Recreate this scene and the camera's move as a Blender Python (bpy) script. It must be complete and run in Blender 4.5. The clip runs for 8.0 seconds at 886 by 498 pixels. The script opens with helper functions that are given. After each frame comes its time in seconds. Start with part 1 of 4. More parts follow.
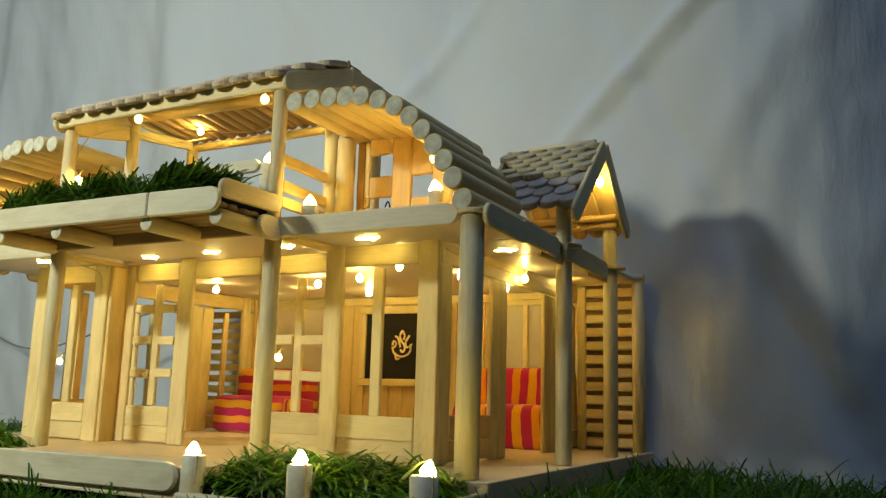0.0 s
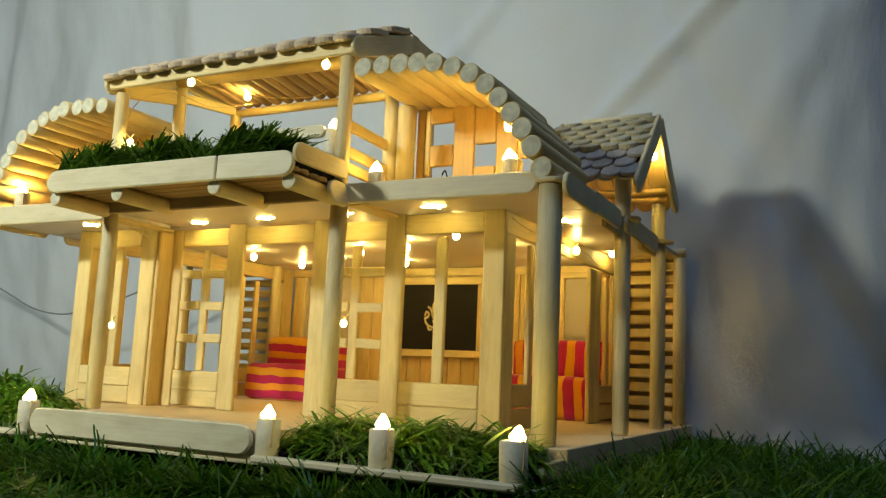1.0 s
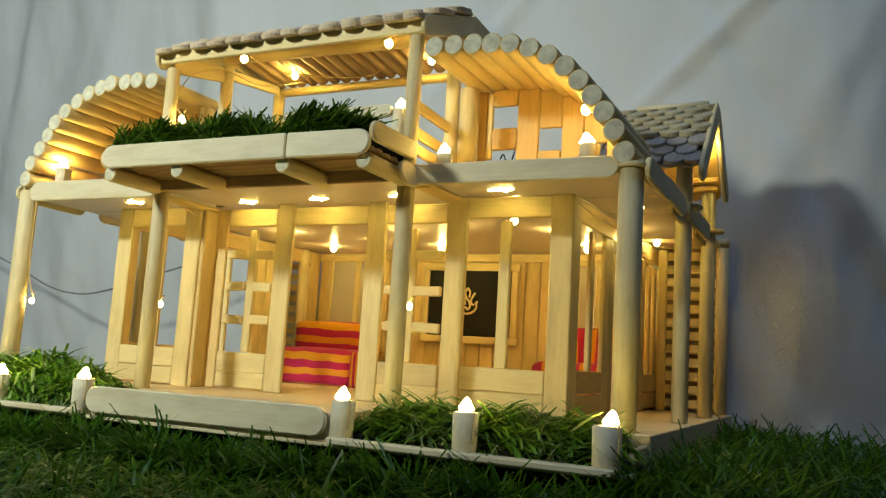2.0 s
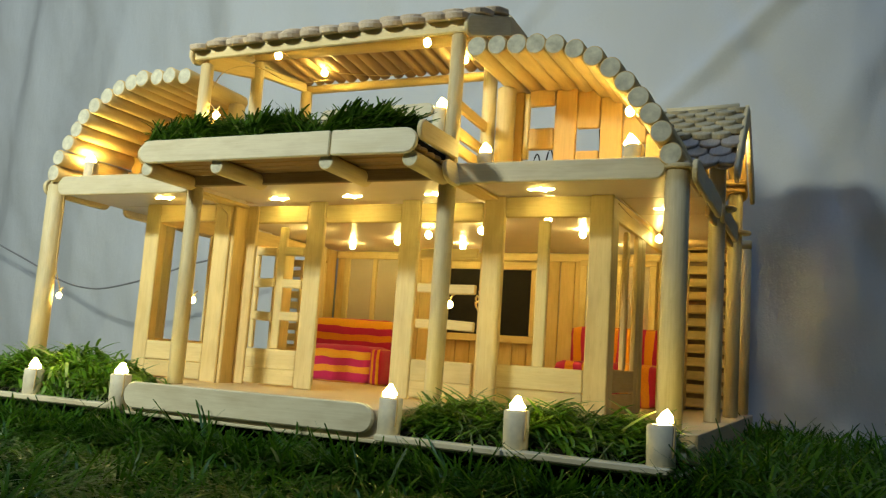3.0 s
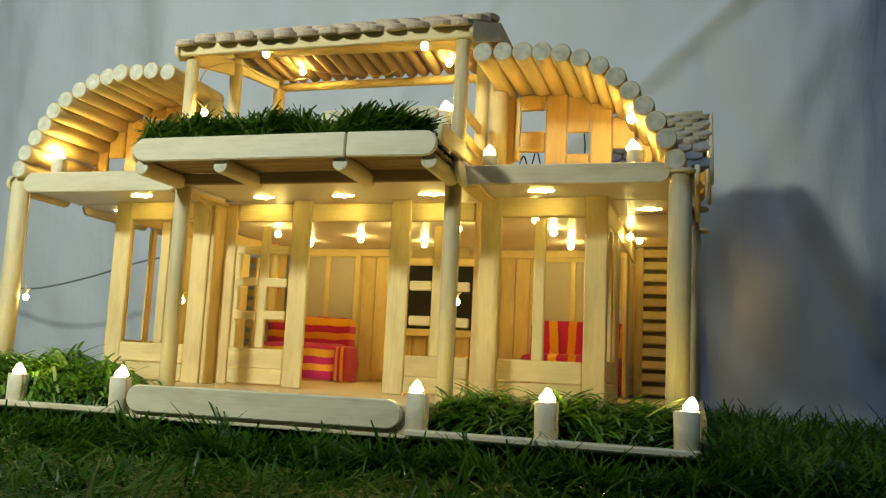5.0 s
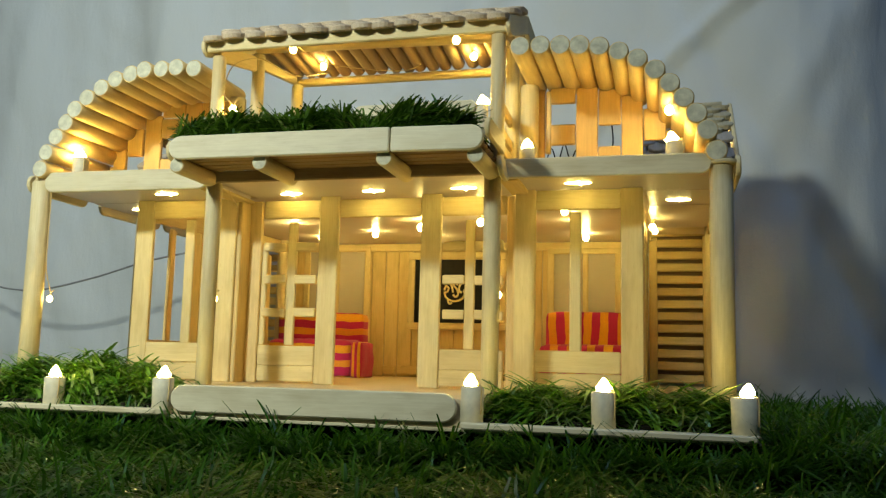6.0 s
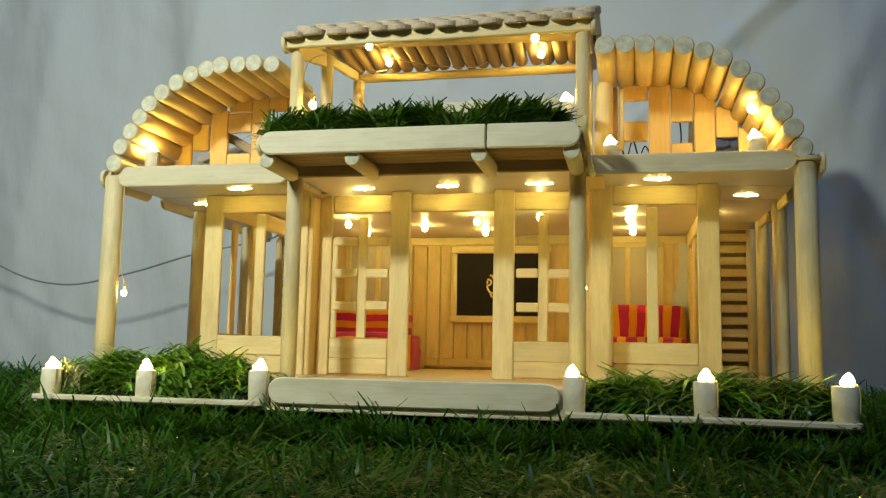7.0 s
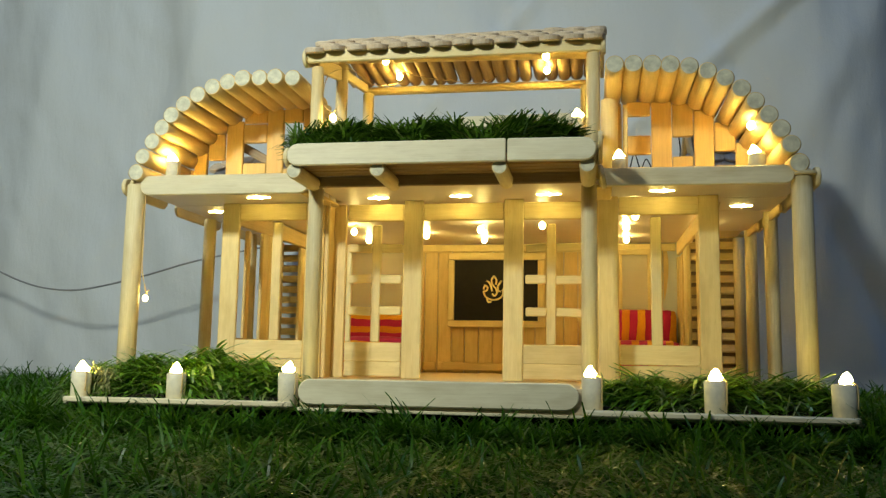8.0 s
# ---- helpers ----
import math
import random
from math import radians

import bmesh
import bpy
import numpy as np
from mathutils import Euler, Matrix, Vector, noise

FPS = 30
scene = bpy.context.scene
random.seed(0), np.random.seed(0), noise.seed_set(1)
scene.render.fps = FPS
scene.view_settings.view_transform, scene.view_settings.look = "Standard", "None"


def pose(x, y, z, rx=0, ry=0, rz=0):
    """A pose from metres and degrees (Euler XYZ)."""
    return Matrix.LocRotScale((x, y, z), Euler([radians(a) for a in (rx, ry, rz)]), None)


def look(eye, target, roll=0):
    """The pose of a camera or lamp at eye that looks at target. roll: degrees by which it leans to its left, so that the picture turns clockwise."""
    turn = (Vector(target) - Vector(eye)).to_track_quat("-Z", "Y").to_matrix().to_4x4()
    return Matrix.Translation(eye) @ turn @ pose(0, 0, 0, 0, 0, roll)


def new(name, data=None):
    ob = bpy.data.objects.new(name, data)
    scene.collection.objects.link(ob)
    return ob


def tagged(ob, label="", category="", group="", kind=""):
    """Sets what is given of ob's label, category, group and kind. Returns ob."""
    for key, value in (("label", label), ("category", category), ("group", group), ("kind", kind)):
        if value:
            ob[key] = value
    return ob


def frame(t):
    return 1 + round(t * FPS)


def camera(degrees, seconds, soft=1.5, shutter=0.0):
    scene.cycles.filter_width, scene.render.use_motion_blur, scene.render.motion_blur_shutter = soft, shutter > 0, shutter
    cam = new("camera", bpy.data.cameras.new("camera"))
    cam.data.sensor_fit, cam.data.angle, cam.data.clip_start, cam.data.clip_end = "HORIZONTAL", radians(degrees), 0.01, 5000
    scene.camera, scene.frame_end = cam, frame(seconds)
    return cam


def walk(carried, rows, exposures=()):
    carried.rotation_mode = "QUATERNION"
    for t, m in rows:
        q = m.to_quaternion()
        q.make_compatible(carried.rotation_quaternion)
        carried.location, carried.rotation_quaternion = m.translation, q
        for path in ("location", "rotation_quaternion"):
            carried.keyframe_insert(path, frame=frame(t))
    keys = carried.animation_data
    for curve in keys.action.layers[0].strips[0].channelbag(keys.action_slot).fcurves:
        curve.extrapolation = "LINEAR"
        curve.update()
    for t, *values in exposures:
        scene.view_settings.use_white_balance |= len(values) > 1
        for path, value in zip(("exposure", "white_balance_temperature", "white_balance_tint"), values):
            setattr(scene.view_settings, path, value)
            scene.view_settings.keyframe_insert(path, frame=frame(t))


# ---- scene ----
cam = camera(55.46, 8.0, 1.3)
PATH = [
    (0, (0.27585, -0.22019, 0.04271), (-0.66061, 1.51425, 0.38148), 1.645),
    (0.5, (0.25937, -0.22778, 0.04109), (-0.66603, 1.51794, 0.35111), 2.007),
    (1, (0.24746, -0.23477, 0.03880), (-0.65995, 1.52488, 0.32212), 2.555),
    (1.5, (0.23175, -0.23933, 0.03744), (-0.65294, 1.53431, 0.30489), 2.996),
    (2, (0.21571, -0.24603, 0.03505), (-0.65308, 1.53635, 0.29644), 3.520),
    (3.5, (0.19000, -0.26060, 0.03371), (-0.62353, 1.54916, 0.28456), 4.165),
    (4, (0.17951, -0.26630, 0.03331), (-0.57749, 1.56916, 0.27428), 4.288),
    (4.5, (0.16660, -0.27578, 0.03234), (-0.48625, 1.59676, 0.29194), 3.647),
    (6, (0.12548, -0.29262, 0.03062), (-0.37439, 1.62799, 0.27838), 1.405),
    (6.5, (0.10454, -0.29827, 0.02962), (-0.35811, 1.63259, 0.26989), 1.198),
    (7, (0.08151, -0.31019, 0.02907), (-0.35665, 1.62718, 0.26280), 1.170),
    (7.5, (0.06530, -0.32391, 0.02848), (-0.32205, 1.62377, 0.26616), 1.097),
    (8, (0.06184, -0.33199, 0.02735), (-0.29181, 1.62074, 0.27590), 0.982),
]
walk(cam, [(t, look(eye, target, roll)) for t, eye, target, roll in PATH], [(0.0, 0.0, 6720, 10), (1.5, 0.08, 6680, 10), (2.2, 0.07, 6600, 9.8), (3.6, 0.01, 6430, 9), (4.5, -0.02, 6380, 8.5), (6.5, -0.03, 6400, 8.7), (8.0, -0.04, 6480, 9.6)])

# ---- world, lamps, exposure ----
world = bpy.data.worlds.new("world")
scene.world = world
world.use_nodes = True
world.node_tree.nodes["Background"].inputs[0].default_value = (0.6, 0.63, 0.62, 1)
world.node_tree.nodes["Background"].inputs[1].default_value = 0.05
scene.view_settings.exposure = 0.0


def lamp(name, kind, place, watts, colour, radius):
    data = bpy.data.lights.new(name, kind)
    data.energy, data.color = watts, colour
    if kind == "SPOT":
        data.shadow_soft_size = radius
    else:
        data.shape, data.size, data.size_y = "RECTANGLE", radius, radius * 0.3
    ob = new(name, data)
    ob.location = place
    return ob


# the room's shaded lamp, in front of the model and off to its west side, turned towards the cloth
room_lamp = lamp("room_lamp", "SPOT", (-0.17, -0.39, 0.286), 11.0, (0.93, 1.0, 0.88), 0.024)
room_lamp.data.spot_size, room_lamp.data.spot_blend = radians(142), 1.0
room_lamp.matrix_basis = look((-0.17, -0.39, 0.286), (-0.33, 0.26, 0.24))
# added bluish fill from overhead for the shadows; an assumed, unseen source
lamp("fill_lamp", "AREA", (0.35, -0.5, 2.05), 12.5, (0.42, 0.62, 1.0), 0.9)

# ---- materials ----


def nodes(name):
    mat = bpy.data.materials.new(name)
    mat.use_nodes = True
    tree = mat.node_tree
    return mat, tree, tree.nodes["Principled BSDF"]


def link(tree, a, b):
    tree.links.new(a, b)


def ramp(tree, fac, stops):
    node = tree.nodes.new("ShaderNodeValToRGB")
    while len(node.color_ramp.elements) < len(stops):
        node.color_ramp.elements.new(0.5)
    for el, (pos, col) in zip(node.color_ramp.elements, stops):
        el.position, el.color = pos, (*col, 1)
    link(tree, fac, node.inputs[0])
    return node.outputs[0]


def noise_tex(tree, vec, scale, detail=4, rough=0.6):
    node = tree.nodes.new("ShaderNodeTexNoise")
    node.inputs["Scale"].default_value, node.inputs["Detail"].default_value, node.inputs["Roughness"].default_value = scale, detail, rough
    link(tree, vec, node.inputs["Vector"])
    return node.outputs["Fac"]


def mapped(tree, scale, shift=True):
    """Object coordinates, stretched, moved on by the object's own random number."""
    co = tree.nodes.new("ShaderNodeTexCoord").outputs["Object"]
    m = tree.nodes.new("ShaderNodeVectorMath")
    m.operation = "MULTIPLY"
    m.inputs[1].default_value = scale
    link(tree, co, m.inputs[0])
    if not shift:
        return m.outputs[0]
    info = tree.nodes.new("ShaderNodeObjectInfo").outputs["Random"]
    s = tree.nodes.new("ShaderNodeMath")
    s.operation = "MULTIPLY"
    s.inputs[1].default_value = 57.0
    link(tree, info, s.inputs[0])
    add = tree.nodes.new("ShaderNodeVectorMath")
    add.operation = "ADD"
    link(tree, m.outputs[0], add.inputs[0])
    link(tree, s.outputs[0], add.inputs[1])
    return add.outputs[0]


def bump(tree, fac, bsdf, distance, strength=0.5):
    node = tree.nodes.new("ShaderNodeBump")
    node.inputs["Distance"].default_value, node.inputs["Strength"].default_value = distance, strength
    link(tree, fac, node.inputs["Height"])
    link(tree, node.outputs[0], bsdf.inputs["Normal"])


def mix(tree, fac, a, b, kind="MIX"):
    node = tree.nodes.new("ShaderNodeMix")
    node.data_type, node.blend_type = "RGBA", kind
    for sock, v in ((node.inputs[0], fac), (node.inputs[6], a), (node.inputs[7], b)):
        if isinstance(v, bpy.types.NodeSocket):
            link(tree, v, sock)
        else:
            sock.default_value = v if isinstance(v, float) else (*v, 1)
    return node.outputs[2]


def wood(name, light, dark, rough=0.55, grain=1.0):
    """Planed birch: fibres along local x, faint pores, a tone of its own for each piece."""
    mat, tree, bsdf = nodes(name)
    fibres = noise_tex(tree, mapped(tree, (60, 1600, 1600)), 1.0, 5, 0.65)
    cloud = noise_tex(tree, mapped(tree, (45, 160, 160)), 1.0, 3, 0.55)
    pores = noise_tex(tree, mapped(tree, (240, 4200, 4200)), 1.0, 2, 0.5)
    mid = tuple((a + b) / 2 for a, b in zip(light, dark))
    base = ramp(tree, fibres, [(0.3, dark), (0.48, mid), (0.66, light)])
    tone = ramp(tree, cloud, [(0.3, (0.80, 0.76, 0.70)), (0.55, (1, 1, 1)), (0.75, (0.94, 0.91, 0.86))])
    colour = mix(tree, 0.8, base, tone, "MULTIPLY")
    info = tree.nodes.new("ShaderNodeObjectInfo").outputs["Random"]
    own = ramp(tree, info, [(0.0, (0.84, 0.81, 0.76)), (0.5, (1, 1, 1)), (1.0, (0.95, 0.89, 0.80))])
    colour = mix(tree, 0.9, colour, own, "MULTIPLY")
    specks = ramp(tree, pores, [(0.24, (0.62, 0.52, 0.4)), (0.32, (1, 1, 1))])
    colour = mix(tree, 0.5 * grain, colour, specks, "MULTIPLY")
    link(tree, colour, bsdf.inputs["Base Color"])
    link(tree, ramp(tree, cloud, [(0.3, (rough - 0.1,) * 3), (0.7, (rough + 0.12,) * 3)]), bsdf.inputs["Roughness"])
    bsdf.inputs["Specular IOR Level"].default_value = 0.35
    bump(tree, fibres, bsdf, 0.00012, 0.5 * grain)
    return mat


def plain(name, colour, rough=0.6, var=0.1, scale=120.0, bumpd=0.00008, spec=0.4):
    mat, tree, bsdf = nodes(name)
    n = noise_tex(tree, mapped(tree, (1, 1, 1)), scale, 6, 0.6)
    lo = tuple(max(0, c * (1 - var)) for c in colour)
    hi = tuple(min(1, c * (1 + var)) for c in colour)
    link(tree, ramp(tree, n, [(0.3, lo), (0.7, hi)]), bsdf.inputs["Base Color"])
    bsdf.inputs["Roughness"].default_value = rough
    bsdf.inputs["Specular IOR Level"].default_value = spec
    fine = noise_tex(tree, mapped(tree, (1, 1, 1)), scale * 8, 3, 0.6)
    bump(tree, fine, bsdf, bumpd, 0.6)
    return mat


LED = (1.0, 0.78, 0.23)


def glow(watts, area):
    """A frosted warm bulb of so many watts over so many square millimetres."""
    strength = max(4.0, round(watts / (math.pi * area * 1e-6), 0))
    name = "bulb_glow_%d" % strength
    if name in bpy.data.materials:
        return bpy.data.materials[name]
    mat, tree, bsdf = nodes(name)
    bsdf.inputs["Emission Color"].default_value = (*LED, 1)
    bsdf.inputs["Emission Strength"].default_value = strength
    bsdf.inputs["Base Color"].default_value = (0.8, 0.7, 0.5, 1)
    return mat


def striped(name, axis, pitch):
    """Handloom cotton in crimson and saffron stripes."""
    mat, tree, bsdf = nodes(name)
    co = tree.nodes.new("ShaderNodeTexCoord").outputs["Object"]
    warp = tree.nodes.new("ShaderNodeTexNoise")
    warp.inputs["Scale"].default_value = 60.0
    link(tree, co, warp.inputs["Vector"])
    sep = tree.nodes.new("ShaderNodeSeparateXYZ")
    link(tree, co, sep.inputs[0])
    m = tree.nodes.new("ShaderNodeMath")
    m.operation = "MULTIPLY_ADD"
    m.inputs[1].default_value = 1.0 / pitch
    link(tree, sep.outputs[axis], m.inputs[0])
    w = tree.nodes.new("ShaderNodeMath")
    w.operation = "MULTIPLY"
    w.inputs[1].default_value = 0.18
    link(tree, warp.outputs["Fac"], w.inputs[0])
    link(tree, w.outputs[0], m.inputs[2])
    fr = tree.nodes.new("ShaderNodeMath")
    fr.operation = "FRACT"
    link(tree, m.outputs[0], fr.inputs[0])
    cr, sa, am = (0.50, 0.006, 0.085), (0.82, 0.38, 0.012), (0.76, 0.29, 0.010)
    node = tree.nodes.new("ShaderNodeValToRGB")
    node.color_ramp.interpolation = "CONSTANT"
    cols = [(0.0, cr), (0.25, sa), (0.5, cr), (0.78, am)]
    while len(node.color_ramp.elements) < 4:
        node.color_ramp.elements.new(0.5)
    for el, (pos, col) in zip(node.color_ramp.elements, cols):
        el.position, el.color = pos, (*col, 1)
    link(tree, fr.outputs[0], node.inputs[0])
    weave = noise_tex(tree, mapped(tree, (2500, 2500, 2500)), 1.0, 2, 0.5)
    tint = ramp(tree, weave, [(0.3, (0.72, 0.72, 0.72)), (0.6, (1, 1, 1))])
    link(tree, mix(tree, 0.8, node.outputs[0], tint, "MULTIPLY"), bsdf.inputs["Base Color"])
    bsdf.inputs["Roughness"].default_value = 0.9
    bsdf.inputs["Sheen Weight"].default_value = 0.2
    bump(tree, weave, bsdf, 0.0002, 0.6)
    return mat


def blade_mat(name, stops, rough=0.45, spec=0.35):
    mat, tree, bsdf = nodes(name)
    isl = tree.nodes.new("ShaderNodeNewGeometry").outputs["Random Per Island"]
    link(tree, ramp(tree, isl, stops), bsdf.inputs["Base Color"])
    bsdf.inputs["Roughness"].default_value = rough
    bsdf.inputs["Specular IOR Level"].default_value = spec
    # thin plastic lets part of the light through
    thin = tree.nodes.new("ShaderNodeBsdfTranslucent")
    link(tree, ramp(tree, isl, stops), thin.inputs["Color"])
    both = tree.nodes.new("ShaderNodeMixShader")
    both.inputs[0].default_value = 0.4
    link(tree, bsdf.outputs[0], both.inputs[1])
    link(tree, thin.outputs[0], both.inputs[2])
    link(tree, both.outputs[0], tree.nodes["Material Output"].inputs[0])
    return mat


BIRCH = wood("birch_stick", (0.80, 0.67, 0.34), (0.73, 0.59, 0.28))
BIRCH_WARM = wood("birch_plank", (0.77, 0.59, 0.27), (0.68, 0.51, 0.21))
# Birch plank tinted orange: the bulbs' warm light is put into the colour.
BULB_TINTED = wood("bulb_tinted_plank", (0.77, 0.52, 0.18), (0.69, 0.45, 0.14))
PALE = wood("pale_dowel", (0.71, 0.63, 0.39), (0.62, 0.54, 0.31))
LOG = wood("roof_log_wood", (0.77, 0.60, 0.29), (0.68, 0.51, 0.23))
ENDGRAIN = plain("end_grain", (0.57, 0.545, 0.40), 0.8, 0.26, 260, 0.0003, 0.2)
DOWEL = wood("birch_dowel", (0.76, 0.65, 0.37), (0.68, 0.56, 0.30))
GREYED = wood("weathered_tile_wood", (0.66, 0.55, 0.40), (0.50, 0.40, 0.28), 0.65)
TOWER_TILE = wood("olive_tile_wood", (0.52, 0.47, 0.32), (0.38, 0.34, 0.22), 0.65)
# Tile wood greyed in its colour for the shade on the tower's lower front slope.
SHADED_TILE = wood("shaded_tile_wood", (0.46, 0.42, 0.37), (0.34, 0.31, 0.27), 0.6)
# Birch with shade put into its colour, for undersides and gaps.
DARKENED = wood("shade_darkened_wood", (0.40, 0.30, 0.18), (0.28, 0.20, 0.12), 0.65)
WHITE_WOOD = wood("whitewashed_wood", (0.74, 0.675, 0.46), (0.665, 0.60, 0.39), 0.5, 0.7)
BOARD = wood("floor_board_wood", (0.74, 0.61, 0.40), (0.65, 0.52, 0.32), 0.45)
CARD = plain("white_card", (0.66, 0.57, 0.51), 0.34, 0.04, 60, 0.00003, 0.5)
PANE = plain("frosted_paper", (0.52, 0.46, 0.37), 0.6, 0.05, 40, 0.00004)
BLACK = plain("black_canvas", (0.012, 0.011, 0.010), 0.75, 0.2, 300, 0.0001, 0.2)
GOLD = plain("gold_paint", (0.82, 0.66, 0.30), 0.4, 0.1, 300, 0.0001, 0.6)
WAX = plain("candle_dowel", (0.70, 0.63, 0.43), 0.55, 0.12, 260, 0.0001)
WIRE = plain("fairy_wire", (0.22, 0.22, 0.22), 0.35, 0.1, 200, 0.00002)
COPPER = plain("copper_wire", (0.62, 0.46, 0.20), 0.3, 0.1, 200, 0.00002)
SOIL = plain("dark_soil", (0.020, 0.018, 0.012), 0.95, 0.4, 400, 0.0006, 0.0)
BACKING = plain("turf_backing", (0.010, 0.026, 0.005), 0.95, 0.4, 300, 0.0005, 0.0)
# Unseen room shell, kept dark in colour to hold down bounced light.
PLASTER = plain("room_plaster", (0.15, 0.155, 0.165), 0.8, 0.05, 6, 0.0004)
ROOF_ROD = wood("amber_dowel", (0.54, 0.37, 0.17), (0.43, 0.29, 0.13), 0.6)
BROWN = wood("brown_plank", (0.36, 0.24, 0.11), (0.27, 0.175, 0.08), 0.6)
STRIPE_Z = striped("striped_cotton_across", 2, 0.0195)
STRIPE_FINE = striped("striped_cotton_fine", 0, 0.0075)
STRIPE_X = striped("striped_cotton_upright", 0, 0.0212)
TURF = blade_mat("turf_blade", [(0.0, (0.019, 0.066, 0.003)), (0.5, (0.037, 0.112, 0.006)), (0.92, (0.064, 0.160, 0.010)), (0.999, (0.08, 0.18, 0.014)), (1.0, (0.20, 0.26, 0.10))], 0.30, 0.14)
BALCONY = blade_mat("balcony_blade", [(0.0, (0.022, 0.055, 0.003)), (0.5, (0.050, 0.118, 0.006)), (0.94, (0.10, 0.195, 0.015)), (1.0, (0.24, 0.27, 0.08))], 0.4, 0.2)
THATCH = blade_mat("thatch", [(0.0, (0.06, 0.11, 0.02)), (0.6, (0.17, 0.24, 0.07)), (1.0, (0.36, 0.40, 0.18))], 0.4, 0.3)
HEDGE = blade_mat("hedge_blade", [(0.0, (0.060, 0.150, 0.008)), (0.5, (0.135, 0.300, 0.018)), (0.88, (0.24, 0.42, 0.040)), (1.0, (0.46, 0.50, 0.18))], 0.32, 0.5)


def cloth(name):
    mat, tree, bsdf = nodes(name)
    big = noise_tex(tree, mapped(tree, (5, 5, 3), False), 1.0, 4, 0.55)
    weave = noise_tex(tree, mapped(tree, (900, 900, 900), False), 1.0, 2, 0.5)
    link(tree, ramp(tree, big, [(0.3, (0.50, 0.525, 0.52)), (0.7, (0.58, 0.60, 0.59))]), bsdf.inputs["Base Color"])
    bsdf.inputs["Roughness"].default_value = 0.9
    bsdf.inputs["Sheen Weight"].default_value = 0.1
    crease = noise_tex(tree, mapped(tree, (26, 26, 9), False), 1.0, 5, 0.6)
    both = tree.nodes.new("ShaderNodeMath")
    both.operation = "MULTIPLY_ADD"
    both.inputs[1].default_value = 0.05
    link(tree, weave, both.inputs[0])
    link(tree, crease, both.inputs[2])
    bump(tree, both.outputs[0], bsdf, 0.004, 0.6)
    return mat


CLOTH = cloth("grey_white_cloth")

# ---- building kit: millimetres in, metres out ----
MM = 0.001
rng = random.Random(7)
CACHE = {}


def finish(name, bm, material, smooth=False):
    me = bpy.data.meshes.new(name)
    bmesh.ops.recalc_face_normals(bm, faces=bm.faces[:])
    if smooth:
        for f in bm.faces:
            f.smooth = len(f.verts) == 4
    bm.to_mesh(me)
    bm.free()
    me.materials.append(material)
    return me


def put(name, me, m, parent=None, label=""):
    ob = new(name, me)
    if parent is not None:
        ob.parent = parent
        ob.matrix_parent_inverse = parent.matrix_basis.inverted()
    ob.matrix_basis = m
    if label:
        ob["label"] = label
    return ob


def part(name, bm, material, parent, label="", smooth=False):
    return put(name, finish(name, bm, material, smooth), Matrix.Identity(4), parent, label)


def thing(name, place, label, category, group="", kind=""):
    ob = new(name)
    ob.empty_display_size = 0.01
    ob.matrix_basis = Matrix.Translation(Vector(place) * MM)
    return tagged(ob, label, category, group, kind)


def loft(rings, smooth_side=True):
    bm = bmesh.new()
    vs = [[bm.verts.new(Vector(p) * MM) for p in ring] for ring in rings]
    n = len(vs[0])
    for a, b in zip(vs, vs[1:]):
        for i in range(n):
            f = bm.faces.new((a[i], a[(i + 1) % n], b[(i + 1) % n], b[i]))
            f.smooth = smooth_side
    bm.faces.new(vs[0][::-1])
    bm.faces.new(vs[-1])
    return bm


def outline(length, width, ends):
    """The plan of a stick in its x, z plane; an end is round (r) or square (s)."""
    pts = []
    for sign, kind in ((1, ends[1]), (-1, ends[0])):
        rad = width / 2 if kind == "r" else min(0.7, width * 0.2)
        if kind == "r":
            for i in range(9):
                a = -math.pi / 2 + math.pi * i / 8
                pts.append((sign * (length / 2 - rad + rad * math.cos(a)), sign * rad * math.sin(a)))
        else:
            for cz, a0 in ((-(width / 2 - rad), -90), (width / 2 - rad, 0)):
                for i in range(3):
                    a = radians(a0 + 45 * i)
                    pts.append((sign * (length / 2 - rad + rad * math.cos(a)), sign * (cz + rad * math.sin(a))))
    return pts


def stick_mesh(length, width, thick, ends, material):
    key = ("stick", round(length, 1), round(width, 2), round(thick, 2), ends, material.name)
    if key not in CACHE:
        b = min(0.45, thick * 0.25)
        slim, full = outline(length - 2 * b, width - 2 * b, ends), outline(length, width, ends)
        h = thick / 2
        rings = [[(x, y, z) for x, z in plan] for plan, y in ((slim, -h), (full, -h + b), (full, h - b), (slim, h))]
        CACHE[key] = finish("stick", loft(rings, False), material)
    return CACHE[key]


def rod_mesh(length, radius, material, segs=18):
    key = ("rod", round(length, 1), round(radius, 2), material.name)
    if key not in CACHE:
        b = min(0.5, radius * 0.2)
        rings = []
        for x, r in ((-length / 2, radius - b), (-length / 2 + b, radius), (length / 2 - b, radius), (length / 2, radius - b)):
            rings.append([(x, r * math.cos(2 * math.pi * i / segs), r * math.sin(2 * math.pi * i / segs)) for i in range(segs)])
        me = finish("rod", loft(rings, True), material)
        if material.name in ("birch_dowel", "roof_log_wood"):
            me.materials.append(ENDGRAIN)
            for p in me.polygons:
                p.material_index = int(len(p.vertices) > 4)
        CACHE[key] = me
    return CACHE[key]


